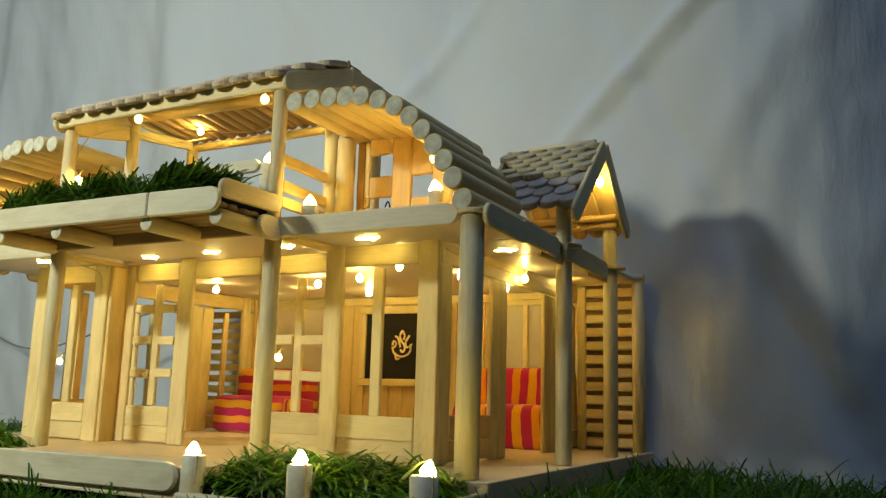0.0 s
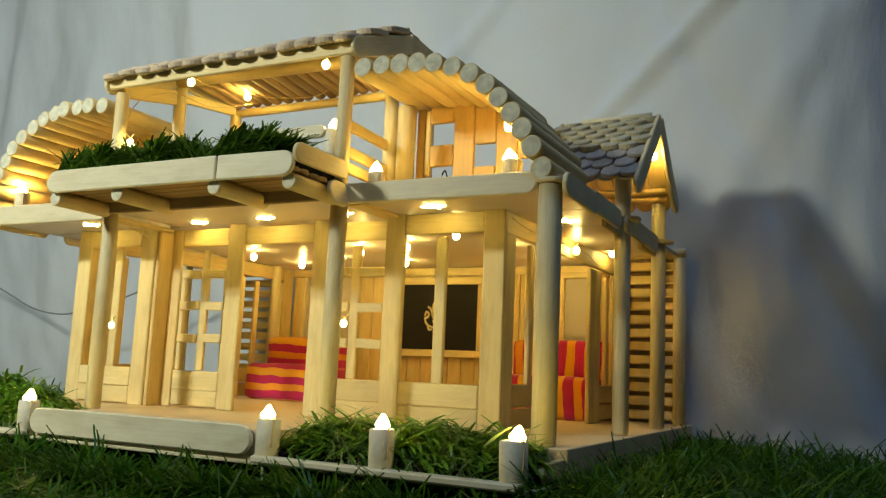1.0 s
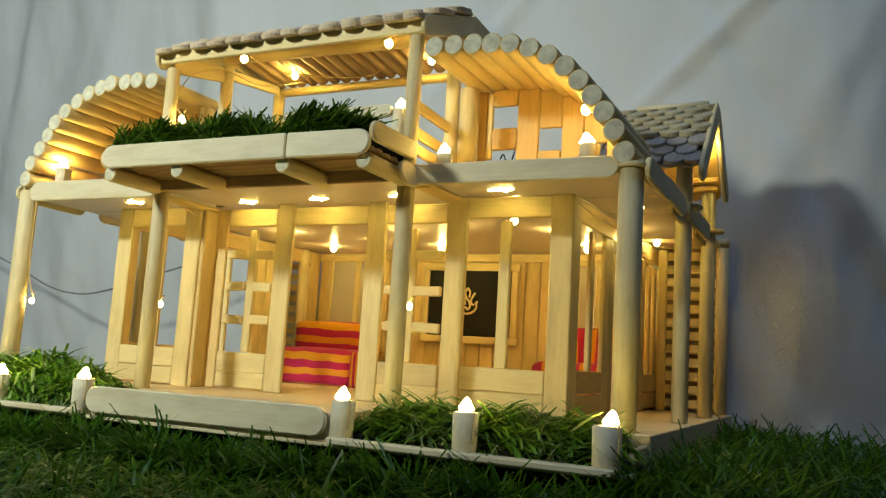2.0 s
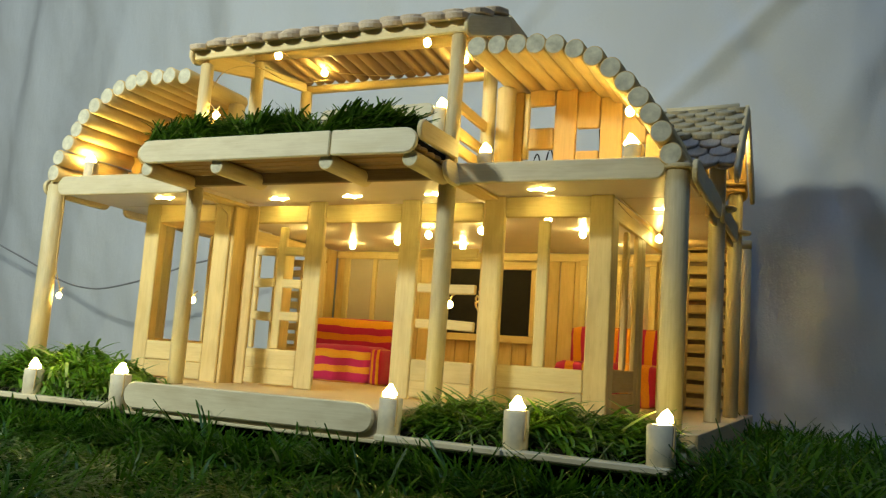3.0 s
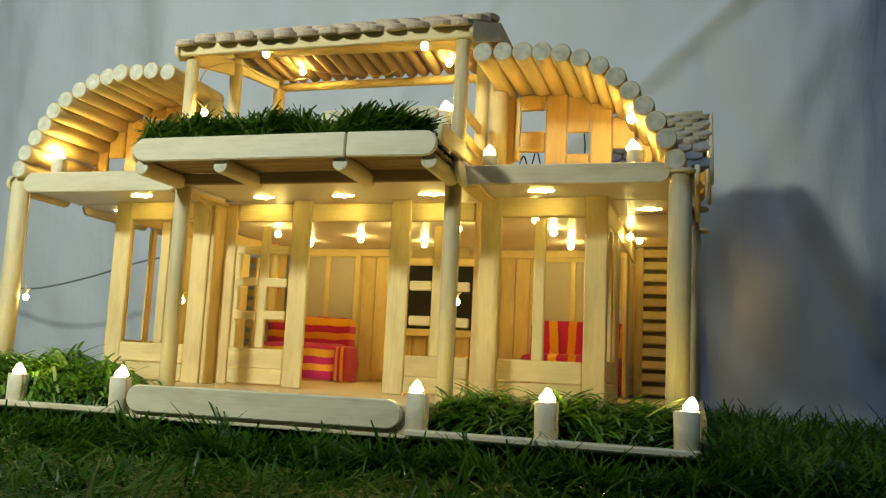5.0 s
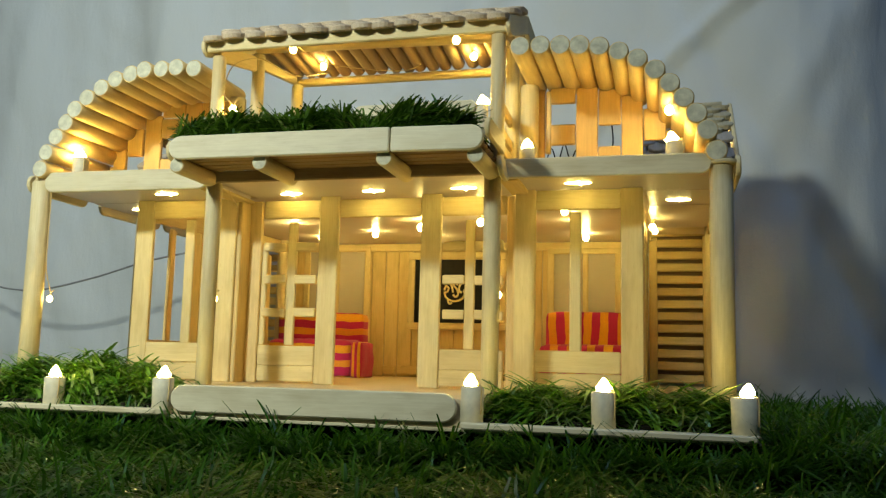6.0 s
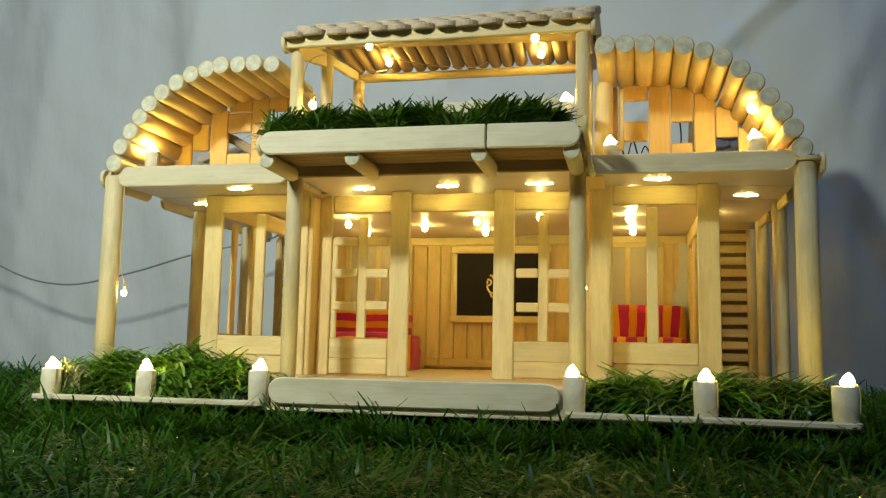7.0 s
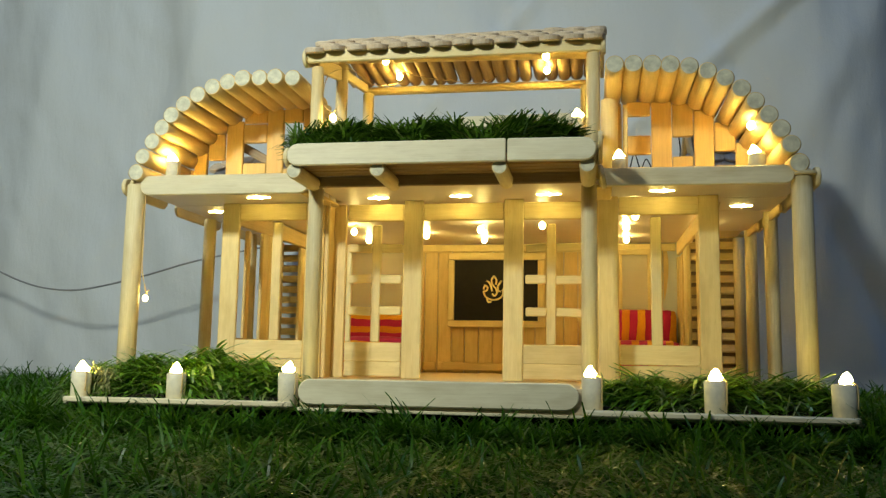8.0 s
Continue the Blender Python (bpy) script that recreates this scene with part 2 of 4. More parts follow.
def frame_of(p0, p1, face, jit):
    p0, p1 = Vector(p0), Vector(p1)
    x = (p1 - p0).normalized()
    y = Vector(face)
    y = (y - y.dot(x) * x).normalized()
    z = x.cross(y)
    m = Matrix((x, y, z)).transposed().to_4x4()
    c = (p0 + p1) / 2 + Vector([rng.uniform(-jit, jit) for _ in range(3)])
    m = Matrix.Translation(c * MM) @ m
    return m @ pose(0, 0, 0, rng.uniform(-2, 2) * jit, rng.uniform(-1.5, 1.5) * jit, rng.uniform(-1, 1) * jit)


def stick(name, p0, p1, width, thick, material, parent, ends="ss", face=(0, -1, 0), jit=0.15, label=""):
    length = (Vector(p1) - Vector(p0)).length
    return put(name, stick_mesh(length, width, thick, ends, material), frame_of(p0, p1, face, jit), parent, label)


def rod(name, p0, p1, radius, material, parent, jit=0.15, label=""):
    length = (Vector(p1) - Vector(p0)).length
    up = (0, 0, 1) if abs((Vector(p1) - Vector(p0)).normalized().z) < 0.9 else (0, -1, 0)
    m = frame_of(p0, p1, up, jit) @ pose(0, 0, 0, rng.uniform(0, 360))
    return put(name, rod_mesh(length, radius, material), m, parent, label)


def box_bm(lo, hi, bevel=0.3):
    bm = bmesh.new()
    bmesh.ops.create_cube(bm, size=1.0)
    for v in bm.verts:
        v.co = Vector([(lo[i] + hi[i]) / 2 + v.co[i] * (hi[i] - lo[i]) for i in range(3)]) * MM
    if bevel:
        bmesh.ops.bevel(bm, geom=bm.edges[:], offset=bevel * MM, segments=1, affect="EDGES")
    return bm


def tube_bm(points, radius, segs=6):
    """A wire through the points (mm)."""
    pts = [Vector(p) for p in points]
    rings = []
    for i, p in enumerate(pts):
        d = (pts[min(i + 1, len(pts) - 1)] - pts[max(i - 1, 0)]).normalized()
        a = d.orthogonal().normalized() if abs(d.z) > 0.95 else d.cross(Vector((0, 0, 1))).normalized()
        b = d.cross(a)
        rings.append([p + radius * (math.cos(2 * math.pi * k / segs) * a + math.sin(2 * math.pi * k / segs) * b) for k in range(segs)])
    return loft(rings)


def curve_pts(points, steps=8, wobble=0.0):
    """Catmull-Rom through the points."""
    P = [Vector(p) for p in points]
    P = [2 * P[0] - P[1]] + P + [2 * P[-1] - P[-2]]
    out = []
    for i in range(1, len(P) - 2):
        for s in range(steps):
            t = s / steps
            a, b, c, d = P[i - 1:i + 3]
            q = 0.5 * (2 * b + (c - a) * t + (2 * a - 5 * b + 4 * c - d) * t * t + (3 * b - a - 3 * c + d) * t ** 3)
            out.append(q + Vector([rng.uniform(-wobble, wobble) for _ in range(3)]))
    return out + [P[-2]]


def blob_bm(place, rx, ry, rz, top=0.0, segs=10, rows=7):
    """A bulb: an ellipsoid, drawn out to a tip by top."""
    rings = []
    for j in range(rows + 1):
        a = math.pi * j / rows
        r = max(0.02, math.sin(a))
        z = -math.cos(a)
        pull = 1 + top * max(0, z)
        rr = r * (1 - 0.35 * top * max(0, z))
        rings.append([(place[0] + rx * rr * math.cos(2 * math.pi * k / segs), place[1] + ry * rr * math.sin(2 * math.pi * k / segs), place[2] + rz * z * pull) for k in range(segs)])
    return loft(rings)


def cushion_bm(lo, hi, puff=0.22, n=10, seed=1):
    """A stuffed pad: a box with bulging faces, soft corners and slight dents."""
    bm = bmesh.new()
    bmesh.ops.create_cube(bm, size=2.0)
    bmesh.ops.subdivide_edges(bm, edges=bm.edges[:], cuts=n, use_grid_fill=True)
    half = [(hi[i] - lo[i]) / 2 for i in range(3)]
    mid = [(hi[i] + lo[i]) / 2 for i in range(3)]
    r = min(half) * 0.38
    for v in bm.verts:
        u = v.co.copy()
        p = Vector([u[i] * half[i] for i in range(3)])
        core = Vector([max(-(half[i] - r), min(half[i] - r, p[i])) for i in range(3)])
        d = p - core
        if d.length > 1e-6:
            p = core + d.normalized() * r
        soft = (1 - u.x ** 2) * (1 - u.z ** 2) + (1 - u.x ** 2) * (1 - u.y ** 2) + (1 - u.y ** 2) * (1 - u.z ** 2)
        p *= 1 + puff * 0.12 * soft
        p += Vector((1, 1, 1)) * 0.55 * noise.noise(Vector((p.x * 0.11 + seed * 7, p.y * 0.14, p.z * 0.14)))
        v.co = (p + Vector(mid)) * MM
    for f in bm.faces:
        f.smooth = True
    return bm


def blades(name, material, spots, heights, width, lean, bend, seed, label, category, group="", front=-1.0, comb=False, low=-99.0):
    """Many thin bent blades as one mesh. spots: n x 3 feet in mm."""
    g = np.random.RandomState(seed)
    n = len(spots)
    h = g.uniform(heights[0], heights[1], n) * g.choice([1.0, 0.8, 0.6], n, p=[0.45, 0.35, 0.2])
    px, py = spots[:, 0], spots[:, 1]
    drift = 2.6 * np.sin(px * 0.11 + 1.7 * np.sin(py * 0.13)) + 2.1 * np.sin(py * 0.17 + px * 0.05 + seed)
    az = drift + g.normal(0, 0.65, n)
    if comb:
        az = np.where(np.sin(px * 0.09 + 0.8 * np.sin(py * 0.3) + seed) + g.normal(0, 0.5, n) > 0, 0.0, np.pi) + g.normal(-0.1, 0.55, n)
    h *= 0.85 + (0.1 if low > 0 else 0.25) * np.sin(px * 0.19 + seed) * np.sin(py * 0.23 + 1)
    tilt = lean * (0.55 + np.abs(g.normal(0, 0.55, n)))
    tilt[g.uniform(0, 1, n) < (0.0 if comb else 0.05)] = 0.3
    curl = g.uniform(0.1, bend, n)
    w = width * g.uniform(0.7, 1.25, n)
    out = np.stack([np.cos(az), np.maximum(np.sin(az), front)], 1)
    turn = az + np.pi / 2 + g.uniform(-0.7, 0.7, n)
    side = np.stack([np.cos(turn), np.sin(turn), np.zeros(n)], 1)
    verts = np.zeros((n, 8, 3))
    for k, s in enumerate((0.0, 0.38, 0.72, 1.0)):
        ang = np.minimum(tilt + curl * s, 2.2)
        pos = spots.copy()
        pos[:, :2] += out * (np.sin(ang) * h * s)[:, None]
        pos[:, 2] += np.cos(ang * 0.9) * h * s
        pos[:, 2] = np.maximum(pos[:, 2], low + 0.3 * k)
        ww = w * (0.9, 1.0, 0.95, 0.6)[k] / 2
        verts[:, 2 * k], verts[:, 2 * k + 1] = pos - side * ww[:, None], pos + side * ww[:, None]
    base = np.arange(n)[:, None] * 8
    quads = np.concatenate([base + (0, 1, 3, 2), base + (2, 3, 5, 4), base + (4, 5, 7, 6)])
    me = bpy.data.meshes.new(name)
    me.vertices.add(n * 8)
    me.vertices.foreach_set("co", (verts * MM).ravel())
    me.loops.add(n * 12)
    me.loops.foreach_set("vertex_index", quads.ravel())
    me.polygons.add(n * 3)
    me.polygons.foreach_set("loop_start", np.arange(3 * n) * 4)
    me.update(calc_edges=True)
    me.materials.append(material)
    return tagged(new(name, me), label, category, group, "stuff")


def scatter(n, x0, x1, y0, y1, z, seed, keep=None, pile=0.0):
    g = np.random.RandomState(seed)
    p = np.stack([g.uniform(x0, x1, n), g.uniform(y0, y1, n), z + pile * g.uniform(0, 1, n) ** 1.5], 1)
    return p if keep is None else p[keep(p[:, 0], p[:, 1])]

# ---- the room: plain walls, floor, hung cloth, turf ----


def slab(name, lo, hi, material, label, category):
    return tagged(part(name, box_bm(lo, hi, 0), material, None), label, category, kind="structure")


slab("floor", (-1540, -1340, -60), (1340, 800, -14), PLASTER, "plain grey floor of the room", "floor")
slab("ground", (-620, -420, -14), (500, 275, -9), BACKING, "dark green backing of the turf mat on the floor", "ground")
# unseen walls and ceiling, added to close the room and bounce a little light
slab("wall_west", (-1580, -1340, -60), (-1540, 800, 2300), PLASTER, "plain dark grey room wall, unseen", "wall")
slab("wall_east", (1340, -1340, -60), (1380, 800, 2300), PLASTER, "plain dark grey room wall, unseen", "wall")
slab("wall_south", (-1580, -1380, -60), (1380, -1340, 2300), PLASTER, "plain dark grey room wall, unseen", "wall")
slab("wall_north", (-1580, 800, -60), (1380, 840, 2300), PLASTER, "plain dark grey room wall behind the cloth, unseen", "wall")
slab("ceiling", (-1580, -1380, 2300), (1380, 840, 2340), PLASTER, "plain dark grey room ceiling, unseen", "ceiling")


def cloth_sheet():
    """A bed sheet hung behind the model: loose upright folds, slanting creases, a hem step at the sides."""
    nx, nz = 420, 160
    x0, x1, z0, z1 = -900, 700, -8.8, 800
    bm = bmesh.new()
    rows = []
    for j in range(nz + 1):
        z = z0 + (z1 - z0) * j / nz
        row = []
        for i in range(nx + 1):
            x = x0 + (x1 - x0) * i / nx
            bow = 6 * math.sin(x * 0.017 + 0.9 + 0.002 * z) + 4.5 * math.sin(x * 0.041 + 0.004 * z) + 2.2 * math.sin(x * 0.083 + 2 - 0.006 * z)
            near = min(1, max(0, (x - 40) / 170))
            y = 268 - 30 * near * near * (3 - 2 * near) + 0.3 * max(0, min(x, 257) - 208) + (0.7 - 0.5 * near) * bow * (0.3 + 0.7 * min(1, max(0, z) / 250)) + 5 * noise.noise(Vector((x * 0.011, z * 0.004, 3.1))) + 2.8 * noise.noise(Vector((x * 0.036 + z * 0.012, z * 0.016, 7.7))) + 1.1 * noise.noise(Vector((x * 0.09, z * 0.05 + x * 0.03, 1.3)))
            for cx, cz, sl, amp, w in ((215, 210, 0.55, -4, 16), (-230, 240, -0.25, -6, 20), (-380, 200, 0.12, -7, 18), (120, 260, 0.35, 4, 20), (146, 236, 1.25, -6, 9), (232, 190, 0.3, -2.5, 12), (205, 130, -0.5, 3, 9), (-20, 250, 0.9, -3.5, 8), (-300, 150, 0.5, -4, 12), (-170, 215, 0.35, -3, 9), (-60, 230, -0.6, -4, 12)):
                d = (x - cx) - sl * (z - cz)
                y += amp * math.exp(-(d / w) ** 2) * math.exp(-((z - cz) / 190) ** 2)
            bend = x - 257 + 0.02 * z
            y += (4 * math.log(1 + math.exp(bend / 4)) if bend < 90 else 90 + (bend - 90) * 0.3) * 0.85 + 10 / (1 + math.exp((x + 496) / 5))
            row.append(bm.verts.new(Vector((x, y, z)) * MM))
        rows.append(row)
    for a, b in zip(rows, rows[1:]):
        for i in range(nx):
            bm.faces.new((a[i], a[i + 1], b[i + 1], b[i])).smooth = True
    ob = part("backdrop", bm, CLOTH, None)
    sol = ob.modifiers.new("thickness", "SOLIDIFY")
    sol.thickness, sol.offset = 0.0008, 1
    return tagged(ob, "creased grey-white cotton sheet hung behind the model", "backdrop", kind="structure")


cloth_sheet()

FLOOR = 15.0
SOFFIT = 103.0
PORCH = 104.7
house = thing("toy_house", (0, 120, 0), "handmade two-storey toy house of birch craft sticks with fairy lights", "toy house")

# base, porch and step
part("base_board", box_bm((-163, 0.8, 3.7), (158, 258, 5.0)), WHITE_WOOD, house, "thin base board")
part("plinth", box_bm((-163, 33, 5.0), (158, 257.5, 15.0)), BOARD, house)
porch = part("porch", box_bm((-57, 1.5, 5.0), (57, 33, 15.0)), BOARD, house)
stick("step", (-57.2, 0, 11.5), (55.8, 0, 11.9), 10.3, 2.2, WHITE_WOOD, house, "rr", jit=0, label="cream craft stick with rounded ends along the porch edge")
for x0, x1 in ((57.5, 156.5), (-161.5, -58.5)):
    stick("planter_rim", (x0, -1.2, 6.2), (x1, -1.2, 6.2), 5.5, 2.2, WHITE_WOOD, house, "rr", (0, 0, 1), label="whitewashed rim stick")
    part("soil", box_bm((x0, 4, 5), (x1, 32.6, 8.5), 0.4), SOIL, house)
stick("planter_side", (156.5, 12, 8.5), (156.5, 34, 9), 6, 2, DOWEL, house, "rr", (1, 0, 0))
stick("planter_side", (-162.5, 6, 9), (-162.5, 34, 10), 7, 2, DOWEL, house, "rr", (-1, 0, 0))

# columns and posts
for x, y, r, top in ((147.9, 37.7, 4.3, 104.5), (-158.4, 40.6, 4.4, 107), (-64.8, 36, 3.5, SOFFIT), (59.7, 38, 3.5, SOFFIT)):
    rod("column", (x, y, FLOOR), (x, y, top), r, PALE, house, 0.1)
for x, y, top in ((151.3, 120.6, 125), (152.3, 184, 126), (-157.8, 121, SOFFIT), (-159, 184, SOFFIT)):
    post = rod("post", (x, y, FLOOR), (x, y, top), 3.5, PALE, house, 0.1)
    if x > 0:
        stick("collar", (x - 4, y, 106.5), (x + 8, y, 106.5), 9.5, 1.8, DOWEL, post, "rr", (0, 0, 1))
stick("column_cap", (142.5, 37, 105.4), (154, 37, 105.4), 9.5, 1.7, DOWEL, house, "rr", (0, 0, 1))
stick("column_cap", (-160, 37.5, 107), (-160, 52, 107), 9.5, 2, DOWEL, house, "rr", (-1, 0, 0.3))

# upper floor: white card underside in panels, edged with sticks
upper = part("upper_floor", box_bm((-158, 38, 105.8), (152, 256, 108)), BOARD, house)
for x0, x1, y0, y1, z in ((-156, -68, 40, 76, SOFFIT), (66, 150, 37, 76, SOFFIT), (-67, 65, 34.5, 82, PORCH), (119.5, 151, 77, 112, SOFFIT), (119.5, 151, 113, 184, SOFFIT), (-157, -127.5, 77, 180, SOFFIT)):
    part("ceiling_card", box_bm((x0, y0, z), (x1, y1, 105.7), 0.2), CARD, upper, "glossy white card ceiling panel")
part("ceiling_card", box_bm((-124, 83.5, 105), (116, 254, 105.7), 0.1), CARD, upper, "glossy white card ceiling panel")
stick("front_beam", (64, 34.5, 105.0), (144.5, 34.5, 104.8), 8.0, 2.2, WHITE_WOOD, house, "sr", jit=0)
stick("front_beam", (-155, 38.5, 106.2), (-69, 37.5, 105.8), 9.6, 2.2, WHITE_WOOD, house, "rr", jit=0)
stick("front_beam", (-66, 33, 105.0), (62, 33, 105.0), 5, 2.0, DARKENED, house, "ss", jit=0)
for y0, y1, z in ((34.5, 72, 104.5), (66, 106, 104.6), (114, 172, 104.4)):
    stick("side_beam", (154.2, y0, z), (154.2, y1, z - 1), 8.5, 2.0, DOWEL, house, "rr", (1, 0, 0))
for y0, y1, z in ((37, 80, 106.2), (90, 146, 104.4), (150, 230, 104)):
    stick("side_beam", (-163.6, y0, z), (-163.6, y1, z - 0.6), 8.5, 2.0, DOWEL, house, "rr", (-1, 0, 0))
for x, y0, y1 in ((-70.5, 40, 78), (65.5, 40, 78)):
    stick("soffit_strip", (x, y0, SOFFIT - 0.9), (x, y1, SOFFIT - 0.9), 8, 1.6, BIRCH_WARM, house, "ss", (0, 0, 1))

for y0, y1 in ((93, 122), (152, 185)):
    stick("soffit_strip", (151, y0, SOFFIT - 2.2), (151, y1, SOFFIT - 2.2), 4.2, 2.0, BIRCH_WARM, house, "ss", (1, 0, 0))

# ---- ground-floor walls ----
BIRCH_T = 2.2


def upright(name, x, y, z0, z1, width, parent, face=(0, -1, 0), mat=None, ends="ss", thick=BIRCH_T, label=""):
    return stick(name, (x, y, z0), (x, y, z1), width, thick, mat or BIRCH, parent, ends, face, 0.12, label)


def window_wall(x0, x1, y, mull):
    """A wing front: two stiles, a header, a lower panel of stacked sticks and a slim mullion."""
    w = 9.4
    header = stick("window_wall", (x0 + w, y, 98.3), (x1 - w, y, 98.3), 8.7, BIRCH_T, BIRCH, house, jit=0.1)
    upright("stile", x0 + w / 2, y, FLOOR, SOFFIT, w, header)
    upright("stile", x1 - w / 2, y, FLOOR, SOFFIT, w, header)
    upright("mullion", mull, y + 0.6, 33, 93, 5.0, header)
    stick("panel_stick", (x0 + w + 0.2, y - 0.2, 28.6), (x1 - w - 0.2, y - 0.2, 28.6), 9.2, BIRCH_T, BIRCH, header)
    stick("panel_stick", (x0 + w + 0.2, y, 19.8), (x1 - w - 0.2, y, 19.9), 8.1, BIRCH_T, BIRCH, header)
    return header


window_wall(63.6, 118.7, 69.4, 90.2)
window_wall(-127.0, -72.2, 72.1, -97.2)
# deep returns between the wings and the recessed door wall
for x, ys in ((-71.0, (71.8, 81.5)), (63.8, (71.0, 81))):
    upright("return_board", x, sum(ys) / 2, FLOOR, SOFFIT, ys[1] - ys[0], house, (1, 0, 0), BIRCH_WARM)
upright("return_board", -66.6, 81.6, FLOOR, SOFFIT, 6.5, house, mat=BIRCH_WARM)
upright("return_board", 60.6, 81.6, FLOOR, SOFFIT, 5.0, house, mat=BIRCH_WARM)

# door wall
DY = 81.6
lintel = stick("door_wall", (-23.2, DY, 98.7), (17.6, DY, 98.7), 8.8, BIRCH_T, BIRCH, house, jit=0.1)
for x0, x1 in ((-62.6, -33.3), (27.5, 58)):
    stick("header", (x0, DY, 98.7), (x1, DY, 98.7), 8.8, BIRCH_T, BIRCH, lintel, jit=0.1)
for x in (-28.25, 22.55):
    upright("stile", x, DY - 0.4, FLOOR, PORCH, 9.8, lintel)


def glazed_leaf(x0, x1, flip):
    """A side leaf: two stacked base sticks, a mullion and three pairs of short bars, no glass."""
    base = stick("door_leaf", (x0, DY, 28.2), (x1, DY, 28.2), 9.4, BIRCH_T, BIRCH, house, jit=0.1)
    stick("panel_stick", (x0, DY, 19.8), (x1, DY, 19.8), 7.4, BIRCH_T, BIRCH, base, jit=0.1)
    mid = x0 + (x1 - x0) * (0.53 if not flip else 0.46)
    upright("mullion", mid, DY + 0.8, 33, 92.5, 4.6, base, ends="ss")
    if not flip:
        upright("jamb", x0 + 1.2, DY + 1.0, 33, 82, 2.6, base)
    for z in (80.3, 64.8, 48.6):
        for a, b in ((x0 + 1, mid - 2.3), (mid + 2.3, x1 - 0.3)):
            stick("bar", (a, DY - 0.3, z + rng.uniform(-0.4, 0.4)), (b, DY - 0.3, z + rng.uniform(-0.4, 0.4)), 4.3, BIRCH_T, BIRCH, base, "ss")


glazed_leaf(-62.8, -33.5, False)
glazed_leaf(27.5, 57.0, True)


def side_wall(x, out, y_front, y_back, last, mullions):
    """A wing's long side: corner stile, window bay, stile, doorway, stile and a back bay, under one header."""
    header = stick("side_wall", (x, y_front + 2, 98.6), (x, y_back + last, 100.4), 9, 2, BIRCH_WARM, house, "ss", out, jit=0.1)
    for y, w in ((y_front + 6.5, 10), (124.8, 8), (132.9, 8), (188.5, 9), (198, 9.4), (y_back + last / 2, last)):
        upright("stile", x, y, FLOOR, 94.5, w, header, out, BIRCH)
    for y0, y1 in ((81.5, 120.6), (203, y_back)):
        for z, w in ((29.5, 9.4), (20.2, 8.4)):
            stick("panel_stick", (x, y0, z), (x, y1, z), w, 2, BIRCH_WARM, header, "ss", out)
        for f in ((0.5,) if y1 < 150 else mullions):
            upright("mullion", x, y0 + (y1 - y0) * f, 34, 93, 4.4, header, out, BIRCH_WARM)
    return header


side_wall(116.8, (1, 0, 0), 70.0, 242, 5, (0.33, 0.66))
west_header = side_wall(-125.6, (-1, 0, 0), 72.6, 232, 10.4, (0.43,))
upright("corner_plank", -125.6, 248.8, FLOOR, 105, 11.6, west_header, (-1, 0, 0), BIRCH_WARM)

# back wall of upright planks, with papered windows and a framed canvas
BY = 255.0
back = stick("back_wall", (-124, BY - 1.4, 102.2), (116, BY - 1.4, 102.2), 5.2, 2, BIRCH, house, jit=0)
x = -124.0
while x < 114:
    w = rng.choice((9.4, 9.6, 10.0))
    upright("plank", x + w / 2, BY + 0.8, FLOOR, 105, w - 0.35, back, mat=BIRCH_WARM, thick=1.8)
    x += w
for x0, x1 in ((-47, -39), (36, 62), (-124, -106), (-57, -48)):
    stick("skirting", (x0, BY - 1.3, 19.5), (x1, BY - 1.3, 19.5), 5.5, 2, BIRCH_WARM, back)
stick("skirting", (-44, BY - 1.4, 19.4), (60, BY - 1.4, 19.4), 5.4, 2, BIRCH_WARM, back)


def paper_window(x0, x1, z0, z1, mull):
    win = part("window", box_bm((x0, BY - 0.9, z0), (x1, BY - 0.35, z1), 0.1), PANE, house, "frosted paper window behind slim wooden frames")
    for a in (x0, x1):
        upright("window_frame", a, BY - 1.6, z0 - 2, z1 + 2, 4.2, win, mat=BIRCH)
    if mull:
        upright("window_frame", mull, BY - 1.6, z0, z1, 3.4, win, mat=BIRCH)
    for z in (z0, z1):
        stick("window_frame", (x0 - 2, BY - 1.8, z), (x1 + 2, BY - 1.8, z), 3.8, 2, BIRCH, win)


paper_window(-114.6, -69.6, 40, 101.2, -92.0)
paper_window(56.4, 99.4, 40, 98.8, 78.7)

# ---- louvred screens at the back corners ----


def louvre(x0, x1, y, doubled):
    rail = rod("louvre_screen", (x0 - 2, y, 107.2), (x1 + 3.4, y, 107.8), 2.6, BIRCH, house, 0.1)
    upright("screen_post", x0, y + 1, FLOOR, 104.5, 5, rail, mat=BIRCH_WARM)
    rod("screen_post", (x1, y, FLOOR), (x1, y, 105), 3.4, DOWEL, rail, 0.1)
    for i in range(12):
        z = 19.6 + i * 7.38
        stick("slat", (x0 - 1, y + 1.6, z), (x1 - 1, y + 1.6, z), 5.0, 1.8, BIRCH_WARM if i % 3 else BIRCH, rail, "ss", (0, -1, 0.28), 0.2)
        # Added dark slats stand for shade in the gaps and block warm spill.
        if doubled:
            stick("rear_slat", (x0 - 1, y + 5.2, z + 3.5), (x1 - 1, y + 5.2, z + 3.5), 5.6, 1.8, DARKENED, rail, "ss", (0, -1, 0.1), 0.2)


louvre(121.0, 153.2, 232, True)
louvre(-158.5, -124.5, 234, False)

# ---- balcony planter ----
PF = 3.5
stick("planter_front", (-67.4, PF, 110.9), (26.5, PF, 110.7), 9.6, 2.2, WHITE_WOOD, house, "rs", jit=0)
